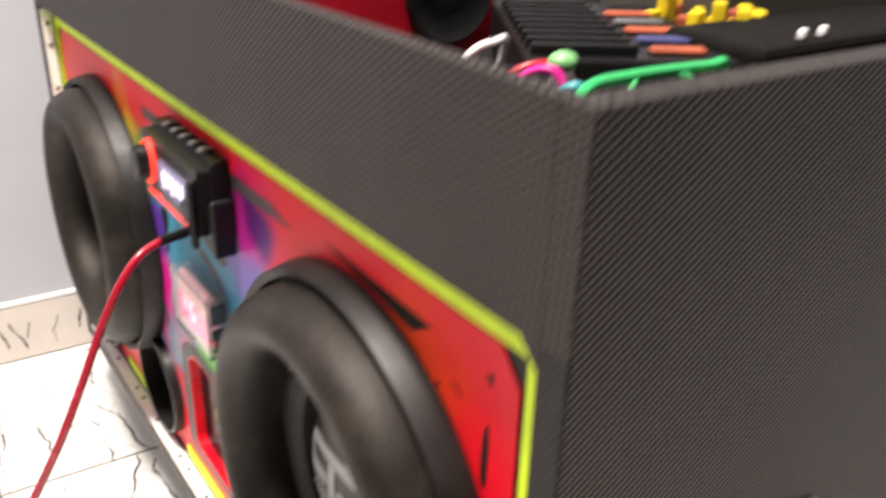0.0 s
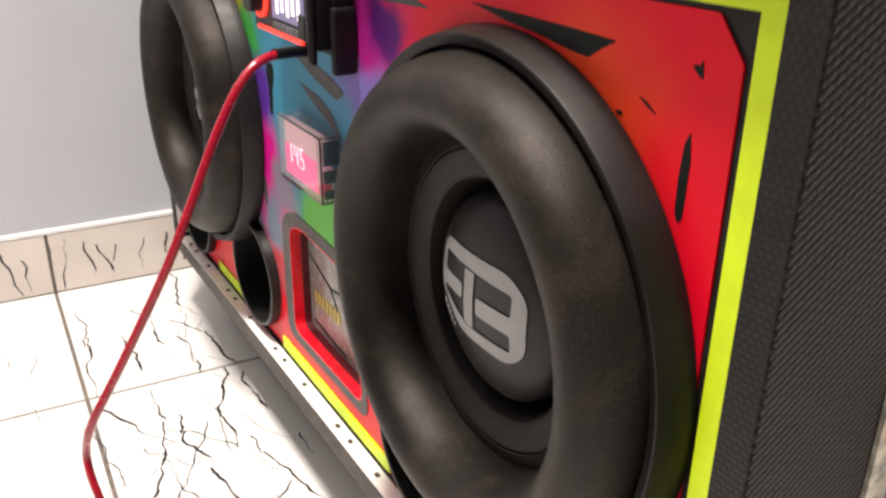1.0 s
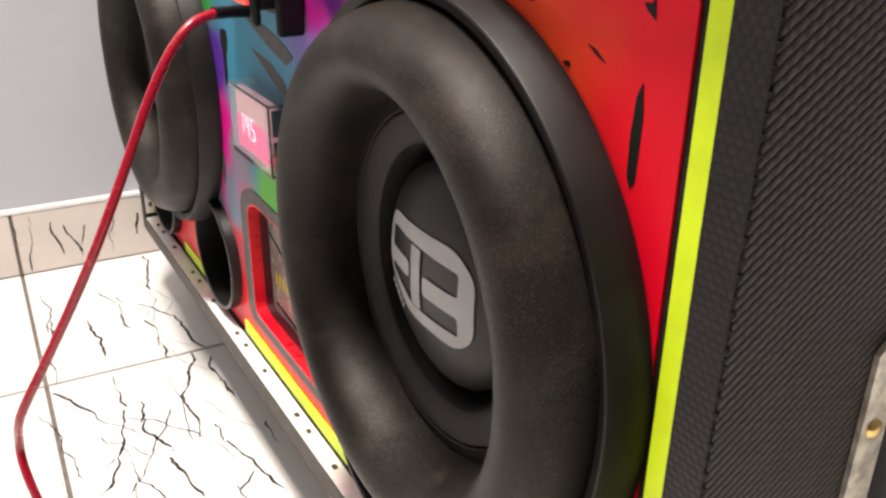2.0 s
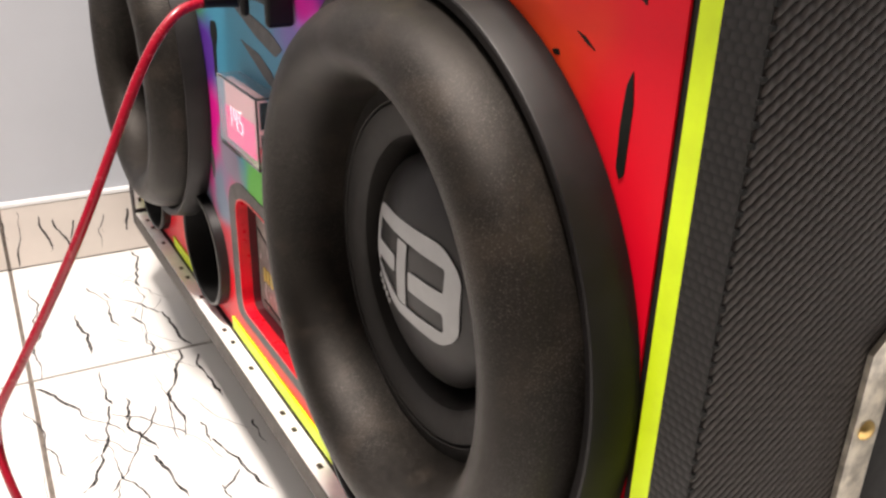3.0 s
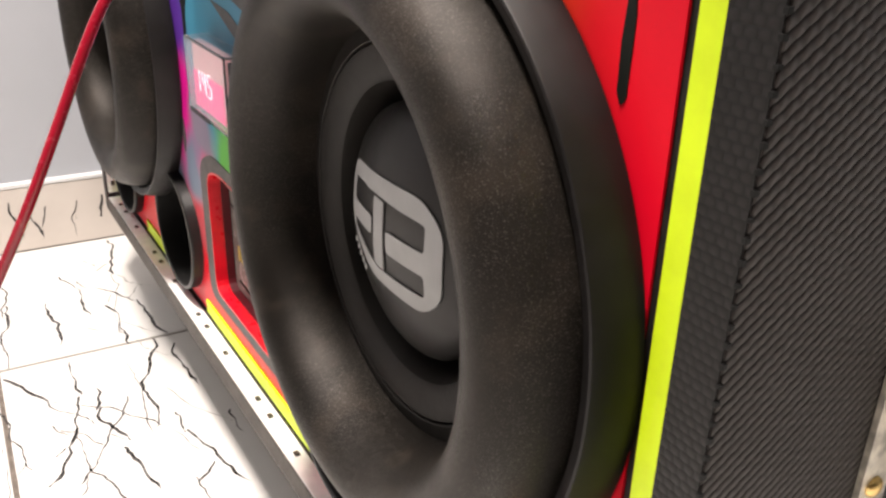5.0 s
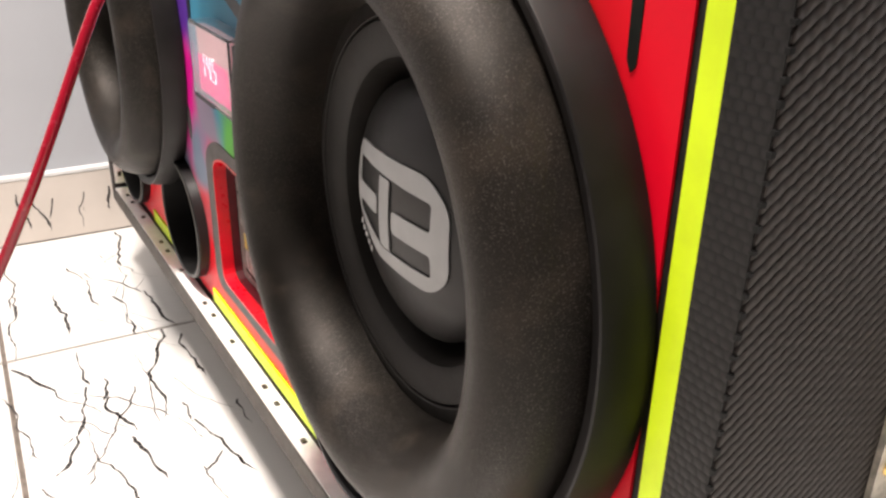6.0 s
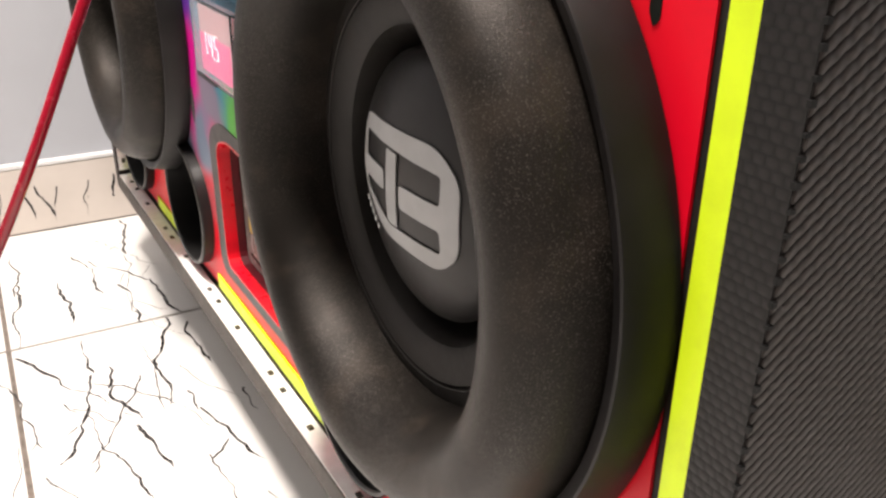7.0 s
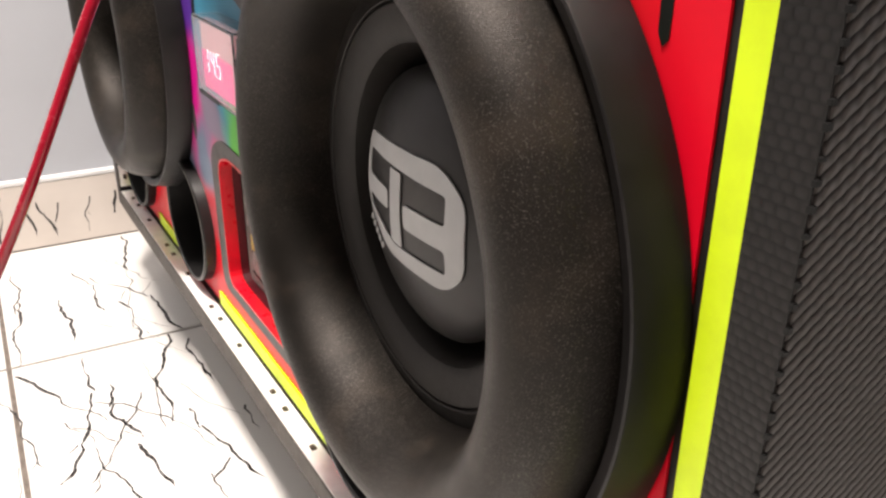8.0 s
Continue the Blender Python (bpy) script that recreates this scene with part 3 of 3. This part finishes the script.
# ---- audio cable ----
cable = thing("audio_cable", "glossy red audio cable with black plug hanging from the radio", "cable", at=(-0.05, 0.668, 0.50))
tube([(-0.0262, 0.668, 0.452), (-0.040, 0.660, 0.454), (-0.055, 0.653, 0.455)], 0.0040, "plug", BLACK_PLASTIC, cable, "black plug")
tube([(-0.053, 0.654, 0.455), (-0.070, 0.647, 0.451), (-0.084, 0.643, 0.439), (-0.096, 0.641, 0.422), (-0.108, 0.640, 0.400), (-0.128, 0.637, 0.360), (-0.148, 0.637, 0.320), (-0.168, 0.644, 0.280), (-0.190, 0.649, 0.240),
      (-0.210, 0.655, 0.203), (-0.2145, 0.672, 0.172), (-0.2150, 0.668, 0.155), (-0.2125, 0.660, 0.137), (-0.2080, 0.655, 0.110), (-0.2060, 0.658, 0.060), (-0.2150, 0.665, 0.012), (-0.2500, 0.660, 0.0035), (-0.4200, 0.560, 0.0035), (-0.7000, 0.460, 0.0035)], 0.0032, "cord", RED_CABLE, cable, "glossy red cord")

# ---- voltage meter in a clear case ----
meter = thing("voltage_meter", "clear acrylic voltage meter lit pink, fixed to the front board", "voltmeter", at=(-0.015, 0.74, 0.365))
MY0, MY1, MZ0, MZ1, MX = 0.676, 0.764, 0.381, 0.434, -0.026
part("case_front", box(MX - 0.002, MY0, MZ0, MX, MY1, MZ1, 0.0006), CLEAR, meter, "clear acrylic front")
for name, dims in (("case_wall", (MX, MY0, MZ0, -0.003, MY0 + 0.002, MZ1)), ("case_wall", (MX, MY1 - 0.002, MZ0, -0.003, MY1, MZ1)), ("case_wall", (MX, MY0 + 0.002, MZ1 - 0.002, -0.003, MY1 - 0.002, MZ1)), ("case_wall", (MX, MY0 + 0.002, MZ0, -0.003, MY1 - 0.002, MZ0 + 0.002))):
    part(name, box(*dims, 0.0004), CLEAR, meter)
# the pink light inside the case is put into the board's colour
board = part("circuit_board", box(-0.012, MY0 + 0.006, MZ0 + 0.006, -0.010, MY1 - 0.004, MZ1 - 0.006), surface("pink_lit_board", (0.78, 0.45, 0.52), 0.4, scale=90, vary=0.25), meter, "circuit board coloured pale pink as if lit")
# faint glow added to make up for light lost behind the acrylic
part("display", box(-0.021, 0.692, 0.390, -0.012, 0.760, 0.430, 0.001), glow("glowing_pink_block", (0.85, 0.50, 0.52), 0.16), board, "pale pink display block with an added faint glow")
part("lit_panel", box(-0.0214, 0.692, 0.3845, -0.0211, 0.760, 0.4110), glow("pink_backlight", (1.0, 0.10, 0.36), 0.5), board)
part("terminal", box(-0.020, 0.683, 0.384, -0.0105, 0.698, 0.394, 0.001), surface("red_terminal", (0.75, 0.02, 0.05), 0.3), board, "red screw terminal")
for z0, z1 in ((0.384, 0.391), (0.397, 0.407), (0.411, 0.430)):
    part("end_block", box(-0.0225, MY0 + 0.0025, z0, -0.0045, MY0 + 0.0050, z1, 0.0006), BLACK_PLASTIC, meter, "black end block")
part("label_bar", box(-0.0290, 0.716, 0.3805, -0.0282, 0.760, 0.3830), BLACK_PLASTIC, meter)
LIT = glow("white_digits", (1.0, 0.92, 0.96), 1.3)
SEGMENTS = {"1": "bc", "4": "fgbc", "5": "afgcd", ".": "p"}
BARS = {"a": (0.001, 0.0160, 0.006, 0.0168), "d": (0.001, 0.0, 0.006, 0.0008), "g": (0.001, 0.0079, 0.006, 0.0087), "b": (0.0062, 0.009, 0.0071, 0.0160),
        "c": (0.0062, 0.0008, 0.0071, 0.0078), "f": (0.0, 0.009, 0.0009, 0.0160), "e": (0.0, 0.0008, 0.0009, 0.0078), "p": (0.0, 0.0, 0.0010, 0.0010)}
for k, char in enumerate("14.5"):
    left = 0.747 - (-0.0042, 0.0090, 0.0188, 0.0215)[k]
    for seg in SEGMENTS[char]:
        u0, v0, u1, v1 = BARS[seg]
        part("digit_bar", box(-0.0222, left - u1, 0.3965 + v0, -0.0213, left - u0, 0.3965 + v1), LIT, board)

for ob in meter.children_recursive:
    for v in ob.data.vertices:
        v.co.x = -0.003 + 0.72 * (v.co.x + 0.003)
        v.co.y -= 0.012
        v.co.z -= 0.0465

# ---- handle plate on the near side ----
handle = thing("recessed_handle", "worn steel recessed handle plate with brass screws", "handle", at=(0.13, NEAR, 0.40))
HX0, HX1, HZ0, HZ1 = 0.063, 0.197, 0.238, 0.394


def chamfered(x0, x1, z0, z1, c):
    return [(x0 + c, z0), (x1 - c, z0), (x1, z0 + c), (x1, z1 - c), (x1 - c, z1), (x0 + c, z1), (x0, z1 - c), (x0, z0 + c)]


part("frame", plate("y", NEAR - 0.0025, 0.0023, chamfered(HX0, HX1, HZ0, HZ1, 0.012), [chamfered(HX0 + 0.016, HX1 - 0.016, HZ0 + 0.020, HZ1 - 0.020, 0.008)]), surface("worn_zinc", (0.66, 0.62, 0.54), 0.4, metal=0.7, scale=110, vary=0.35, rough_vary=0.2), handle, "worn steel plate")
part("dish", plate("y", NEAR - 0.0012, 0.0010, chamfered(HX0 + 0.010, HX1 - 0.010, HZ0 + 0.012, HZ1 - 0.012, 0.008)), HOLLOW_BLACK, handle, "black recess")
tube([(HX0 + 0.026, NEAR - 0.002, 0.358), (HX0 + 0.027, NEAR - 0.012, 0.352), (HX0 + 0.027, NEAR - 0.014, 0.316), (HX0 + 0.027, NEAR - 0.012, 0.280), (HX0 + 0.026, NEAR - 0.002, 0.274)], 0.0055, "grip", METAL, handle, "rubbed steel grip")
for x, z in ((HX0 + 0.0075, 0.348), (HX0 + 0.0075, 0.309), (HX0 + 0.0075, 0.270), (HX0 + 0.030, 0.3855), (HX0 + 0.070, 0.3855), (HX0 + 0.110, 0.3855)):
    bm = bmesh.new()
    bmesh.ops.create_uvsphere(bm, u_segments=16, v_segments=8, radius=0.0042, matrix=Matrix.Translation((x, NEAR - 0.0028, z)) @ Matrix.Diagonal((1, 0.55, 1, 1)))
    part("screw", bm, GOLD, handle, "brass screw head", smooth=True)

# ---- feet under the box ----
for x in (0.10, 0.47):
    for y in (0.36, 1.13):
        foot = thing("box_foot", "black rubber foot block under the loudspeaker box", "foot", group="feet of the box", at=(x, y, 0))
        part("block", box(x - 0.03, y - 0.03, 0.0, x + 0.03, y + 0.03, BOTTOM, 0.004), BLACK_PLASTIC, foot)

# ---- electronics in the open tray ----
DECK = 0.6122


def turned(bm, x, y, degrees):
    bmesh.ops.rotate(bm, verts=bm.verts[:], cent=(x, y, 0), matrix=Matrix.Rotation(radians(degrees), 3, "Z"))
    return bm


RED_BOARD = surface("red_speaker_board", (0.45, 0.004, 0.018), 0.35, scale=40, vary=0.15, coat=0.3)
GREEN_PLASTIC = surface("bright_green_plastic", (0.01, 0.42, 0.12), 0.35, scale=60, vary=0.15)
YELLOW_PLASTIC = surface("yellow_plastic", (0.62, 0.46, 0.02), 0.35, scale=60, vary=0.2)
ORANGE_PLASTIC = surface("orange_plastic", (0.34, 0.075, 0.035), 0.4, scale=60, vary=0.2)
BLUE_PLASTIC = surface("blue_plastic", (0.05, 0.05, 0.15), 0.4, scale=60, vary=0.2)
# magenta and teal: the LED glow on the wires, put into their base colour
MAGENTA_LIT = surface("magenta_lit_jacket", (0.75, 0.02, 0.30), 0.35, scale=60, vary=0.2)
TEAL_LIT = surface("teal_lit_jacket", (0.02, 0.30, 0.36), 0.35, scale=60, vary=0.2)

midrange = thing("midrange_board", "red upright board with a black midrange speaker in the tray", "speaker", at=(0.165, 0.69, DECK))
part("board", box(0.040, 0.684, DECK, 0.252, 0.697, 0.760, 0.002), RED_BOARD, midrange, "red board")
bm = lathe([(0.042, 0.0), (0.042, 0.006), (0.039, 0.009), (0.034, 0.006), (0.016, 0.0012), (0.0, 0.005)], 0.0, 0.0, 48)
bmesh.ops.rotate(bm, verts=bm.verts[:], cent=(0, 0, 0), matrix=Matrix.Rotation(radians(-90), 3, "Z"))
bmesh.ops.translate(bm, verts=bm.verts[:], vec=(0.202, 0.6838, 0.662))
part("driver", bm, BLACK_PLASTIC, midrange, "black speaker", smooth=True)
for x, z in ((0.166, 0.684), (0.226, 0.684)):
    part("screw", box(x - 0.003, 0.6815, z - 0.003, x + 0.003, 0.684, z + 0.003, 0.001), METAL, midrange)

amp = thing("amplifier", "black finned car amplifier with coloured terminals in the tray", "amplifier", at=(0.215, 0.525, DECK))
part("case", turned(box(0.148, 0.430, DECK, 0.282, 0.650, 0.655, 0.003), 0.215, 0.525, -32), BLACK_PLASTIC, amp)
for k in range(9):
    y = 0.440 + 0.0215 * k
    part("fin", turned(box(0.152, y, 0.655, 0.220, y + 0.006, 0.662, 0.001), 0.215, 0.525, -32), BLACK_PLASTIC, amp)
for k, mat in enumerate((ORANGE_PLASTIC, BLUE_PLASTIC, ORANGE_PLASTIC, GREY_PLASTIC, ORANGE_PLASTIC)):
    y = 0.445 + 0.034 * k
    part("terminal", turned(box(0.230, y, 0.655, 0.266, y + 0.014, 0.659, 0.002), 0.215, 0.525, -32), mat, amp)

frame_ob = thing("green_bracket", "bright green plastic bracket in the tray corner", "bracket", at=(0.14, 0.39, DECK))
tube([(0.062, 0.372, DECK), (0.066, 0.374, 0.640), (0.082, 0.388, 0.660), (0.130, 0.400, 0.660), (0.205, 0.412, 0.655), (0.224, 0.414, 0.652), (0.226, 0.416, DECK)], 0.0034, "rail", GREEN_PLASTIC, frame_ob)
tube([(0.128, 0.400, 0.659), (0.120, 0.390, 0.648), (0.114, 0.382, DECK)], 0.0030, "strut", GREEN_PLASTIC, frame_ob)
tube([(0.170, 0.406, 0.656), (0.190, 0.402, 0.648), (0.215, 0.403, 0.642), (0.222, 0.410, DECK)], 0.0028, "strut", GREEN_PLASTIC, frame_ob)

connectors = thing("yellow_connector_block", "cluster of yellow and orange power connectors in the tray", "connector", at=(0.315, 0.545, DECK))
part("base", box(0.285, 0.500, DECK, 0.350, 0.600, 0.640, 0.003), BLACK_PLASTIC, connectors)
rng = random.Random(3)
for k in range(26):
    x, y, h = 0.286 + 0.060 * rng.random(), 0.500 + 0.098 * rng.random(), 0.020 + 0.034 * rng.random()
    part("plug", turned(box(x - 0.007, y - 0.005, 0.640, x + 0.007, y + 0.005, 0.636 + 0.7 * h, 0.002), x, y, 90 * rng.random()), YELLOW_PLASTIC if k % 4 else ORANGE_PLASTIC, connectors)

supply = thing("power_supply", "dark power supply with white plugs and grey lid in the tray", "power supply", at=(0.40, 0.46, DECK))
part("case", box(0.245, 0.400, DECK, 0.500, 0.485, 0.664, 0.006), surface("matt_black_case", (0.006, 0.0055, 0.005), 0.75, scale=50, vary=0.3, gloss=0.1), supply)
part("lid", turned(box(0.352, 0.494, DECK, 0.524, 0.660, 0.700, 0.004), 0.44, 0.58, -12), surface("grey_beige_lid", (0.055, 0.050, 0.042), 0.5, scale=40, vary=0.15), supply, "grey metal lid")
for x in (0.290, 0.312):
    part("plug", box(x - 0.0025, 0.405, 0.664, x + 0.0025, 0.411, 0.671, 0.0015), TRIM_WHITE, supply)

tray_wires = []
for name, pts, mat, text in (("tray_wire", [(0.085, 0.470, DECK), (0.095, 0.462, 0.646), (0.110, 0.440, 0.655), (0.115, 0.425, DECK)], MAGENTA_LIT, "wire coloured as lit magenta, looped beside the amplifier"),
                             ("tray_wire", [(0.070, 0.430, DECK), (0.080, 0.410, 0.652), (0.092, 0.396, 0.655), (0.100, 0.392, DECK)], TEAL_LIT, "wire coloured as lit teal, looped beside the amplifier"),
                             ("tray_wire", [(0.075, 0.520, DECK), (0.088, 0.498, 0.655), (0.110, 0.500, 0.662), (0.135, 0.520, 0.655), (0.140, 0.540, DECK)], TRIM_WHITE, "white wire looped beside the amplifier"),
                             ("tray_wire", [(0.090, 0.500, DECK), (0.100, 0.470, 0.650), (0.130, 0.455, 0.652), (0.140, 0.450, DECK)], RED_BOARD, "red wire looped beside the amplifier")):
    wire = thing(name, text, "wire", group="wires in the tray", at=pts[0])
    tube(pts, 0.0026, "strand", mat, wire)
    tray_wires.append(wire)
# a green control knob on its post, not a lamp
gain = thing("indicator_post", "green domed knob on a white post in the tray", "indicator", at=(0.118, 0.445, DECK))
part("post", box(0.113, 0.440, DECK, 0.123, 0.450, 0.655, 0.001), TRIM_WHITE, gain)
bm = bmesh.new()
bmesh.ops.create_uvsphere(bm, u_segments=20, v_segments=10, radius=0.009, matrix=Matrix.Translation((0.118, 0.445, 0.660)) @ Matrix.Diagonal((1, 1, 0.7, 1)))
part("dome", bm, surface("pale_green_plastic", (0.16, 0.42, 0.16), 0.4), gain, "green dome", smooth=True)


amp.location.x += 0.012
connectors.location += Vector((0.018, -0.024, 0))
# all of it stands on the deck
for ob in (midrange, amp, frame_ob, connectors, supply, gain, *tray_wires):
    ob.location += Vector((0.006, -0.018, 0.567 - DECK))

VEINS = (
    (-0.107, 1.022, -77, 0.071, 0.0015),
    (-0.090, 0.955, -93, 0.043, 0.0015),
    (-0.093, 0.917, -74, 0.064, 0.0015),
    (-0.083, 0.841, -72, 0.072, 0.0015),
    (-0.087, 0.887, -104, 0.093, 0.0015),
    (-0.092, 1.246, -71, 0.122, 0.0015),
    (-0.053, 1.138, -92, 0.104, 0.0015),
    (-0.114, 1.175, -85, 0.103, 0.0015),
    (-0.156, 1.191, -91, 0.154, 0.0015),
    (-0.173, 1.014, -77, 0.144, 0.0015),
    (-0.108, 0.950, -105, 0.083, 0.0015),
    (-0.015, 1.030, -103, 0.175, 0.0015),
    (-0.029, 0.876, -80, 0.034, 0.0015),
    (-0.025, 0.843, -84, 0.096, 0.0015),
    (0.001, 1.012, -79, 0.091, 0.0015),
    (0.020, 0.859, -96, 0.045, 0.0015),
    (-0.016, 1.342, -87, 0.118, 0.0015),
    (-0.016, 1.139, -87, 0.099, 0.0015),
    (-0.126, 0.866, -105, 0.053, 0.0015),
)

# ---- floor and skirting tiles ----
def grid(lo, hi, seam):
    k = math.ceil((lo - seam) / TILE_SIZE)
    cuts = [lo]
    while seam + k * TILE_SIZE < hi:
        cuts.append(seam + k * TILE_SIZE)
        k += 1
    return cuts + [hi]


xs, ys = grid(X0, X1, SEAM_X), grid(Y0, WALL_Y, SEAM_Y)
shared = {}
for xa, xb in zip(xs, xs[1:]):
    for ya, yb in zip(ys, ys[1:]):
        w, d = round(xb - xa - GAP, 4), round(yb - ya - GAP, 4)
        if w < 0.01 or d < 0.01:
            continue
        if (w, d) not in shared:
            shared[(w, d)] = box(-w / 2, -d / 2, -0.008, w / 2, d / 2, 0.0, 0.0008, segments=1)
            me = bpy.data.meshes.new("floor_tile")
            shared[(w, d)].to_mesh(me)
            me.materials.append(TILE)
            shared[(w, d)] = me
        tile = new("floor_tile", shared[(w, d)])
        tile.location = ((xa + xb) / 2, (ya + yb) / 2, 0)
        tile.parent = floor

SKIRT = 0.092
skirting = tagged(part("baseboard", box(X0, WALL_Y - 0.0075, 0.0, X1, WALL_Y - 0.0005, SKIRT - 0.001), GROUT), "veined beige tile skirting with white bead", "baseboard", kind="structure")
for xa, xb in zip(xs, xs[1:]):
    part("skirting_tile", box(xa + GAP / 2, WALL_Y - 0.010, 0.0022, xb - GAP / 2, WALL_Y - 0.0070, SKIRT, 0.0006, segments=1), SKIRT_TILE, skirting)
part("white_bead", box(X0, WALL_Y - 0.0112, SKIRT, X1, WALL_Y - 0.0005, SKIRT + 0.007, 0.002), TRIM_WHITE, skirting, "white filler bead on the skirting")


def vein(bm, rng, start, heading, length, width, lay):
    """A crooked crack-like ribbon of uneven width, laid by lay(u, v)."""
    u, v, drift, gone, last, swell = start[0], start[1], 0.0, 0.0, None, 0.6
    while gone < length:
        step = rng.uniform(0.003, 0.007)
        drift = 0.6 * drift + rng.uniform(-0.34, 0.34)
        a = heading + drift + rng.uniform(-0.22, 0.22)
        u, v, gone = u + step * math.cos(a), v + step * math.sin(a), gone + step
        swell = min(1.25, max(0.28, swell + rng.uniform(-0.32, 0.32)))
        w = width * swell * min(1.0, 8.0 * (length - gone) / length + 0.15)
        pair = (bm.verts.new(lay(u - w * math.sin(heading), v + w * math.cos(heading))), bm.verts.new(lay(u + w * math.sin(heading), v - w * math.cos(heading))))
        if last:
            bm.faces.new((last[0], last[1], pair[1], pair[0]))
        last = pair
        if rng.random() < 0.02 and length > 0.05:
            vein(bm, rng, (u, v), heading + rng.choice((-0.7, 0.6)), length * rng.uniform(0.15, 0.35), width * 0.6, lay)


rng = random.Random(7)
bm = bmesh.new()
# the long veins that cross the tiles beside the box: x, y, heading in degrees, length
for x, y, heading, length, width in VEINS:
    vein(bm, rng, (x, y), radians(heading), 1.12 * length, width, lambda u, v: (u, v, 0.0006))
for k in range(520):
    x, y = rng.uniform(X0, X1), rng.uniform(Y0, WALL_Y - 0.03)
    if -0.185 < x < 0.06 and 0.70 < y:
        continue
    vein(bm, rng, (x, y), radians(rng.uniform(-100, -60)), rng.uniform(0.03, 0.16), rng.uniform(0.0006, 0.0015), lambda u, v: (u, min(v, WALL_Y - 0.012), 0.0006))
for k in range(34):
    x, y = rng.uniform(-0.50, 0.02), rng.uniform(0.45, WALL_Y - 0.04)
    vein(bm, rng, (x, y), radians(rng.uniform(-100, -62)), rng.uniform(0.06, 0.20), rng.uniform(0.0005, 0.0010), lambda u, v: (u, min(v, WALL_Y - 0.012), 0.0006))
tagged(part("marble_veins", bm, VEIN, floor), kind="stuff")
bm = bmesh.new()
x = X0 + 0.02
while x < X1 - 0.02:
    z1 = SKIRT - 0.003
    ln = rng.choice((0.035, 0.06, 0.09, 0.095))
    vein(bm, rng, (x, z1 - rng.uniform(0, SKIRT - ln - 0.006)), radians(rng.uniform(-108, -66)), ln, rng.uniform(0.0009, 0.0017), lambda u, v: (u, WALL_Y - 0.0106, max(v, 0.004)))
    x += rng.uniform(0.012, 0.046)
tagged(part("marble_veins", bm, VEIN, skirting), kind="stuff")

# the room stands two degrees askew to the box
ASKEW = Matrix.Translation((-0.178, 1.031, 0)) @ Matrix.Rotation(radians(-2.0), 4, "Z") @ Matrix.Translation((0.178, -1.031, 0))
for ob in (floor, skirting, *room):
    ob.matrix_world = ASKEW @ ob.matrix_world
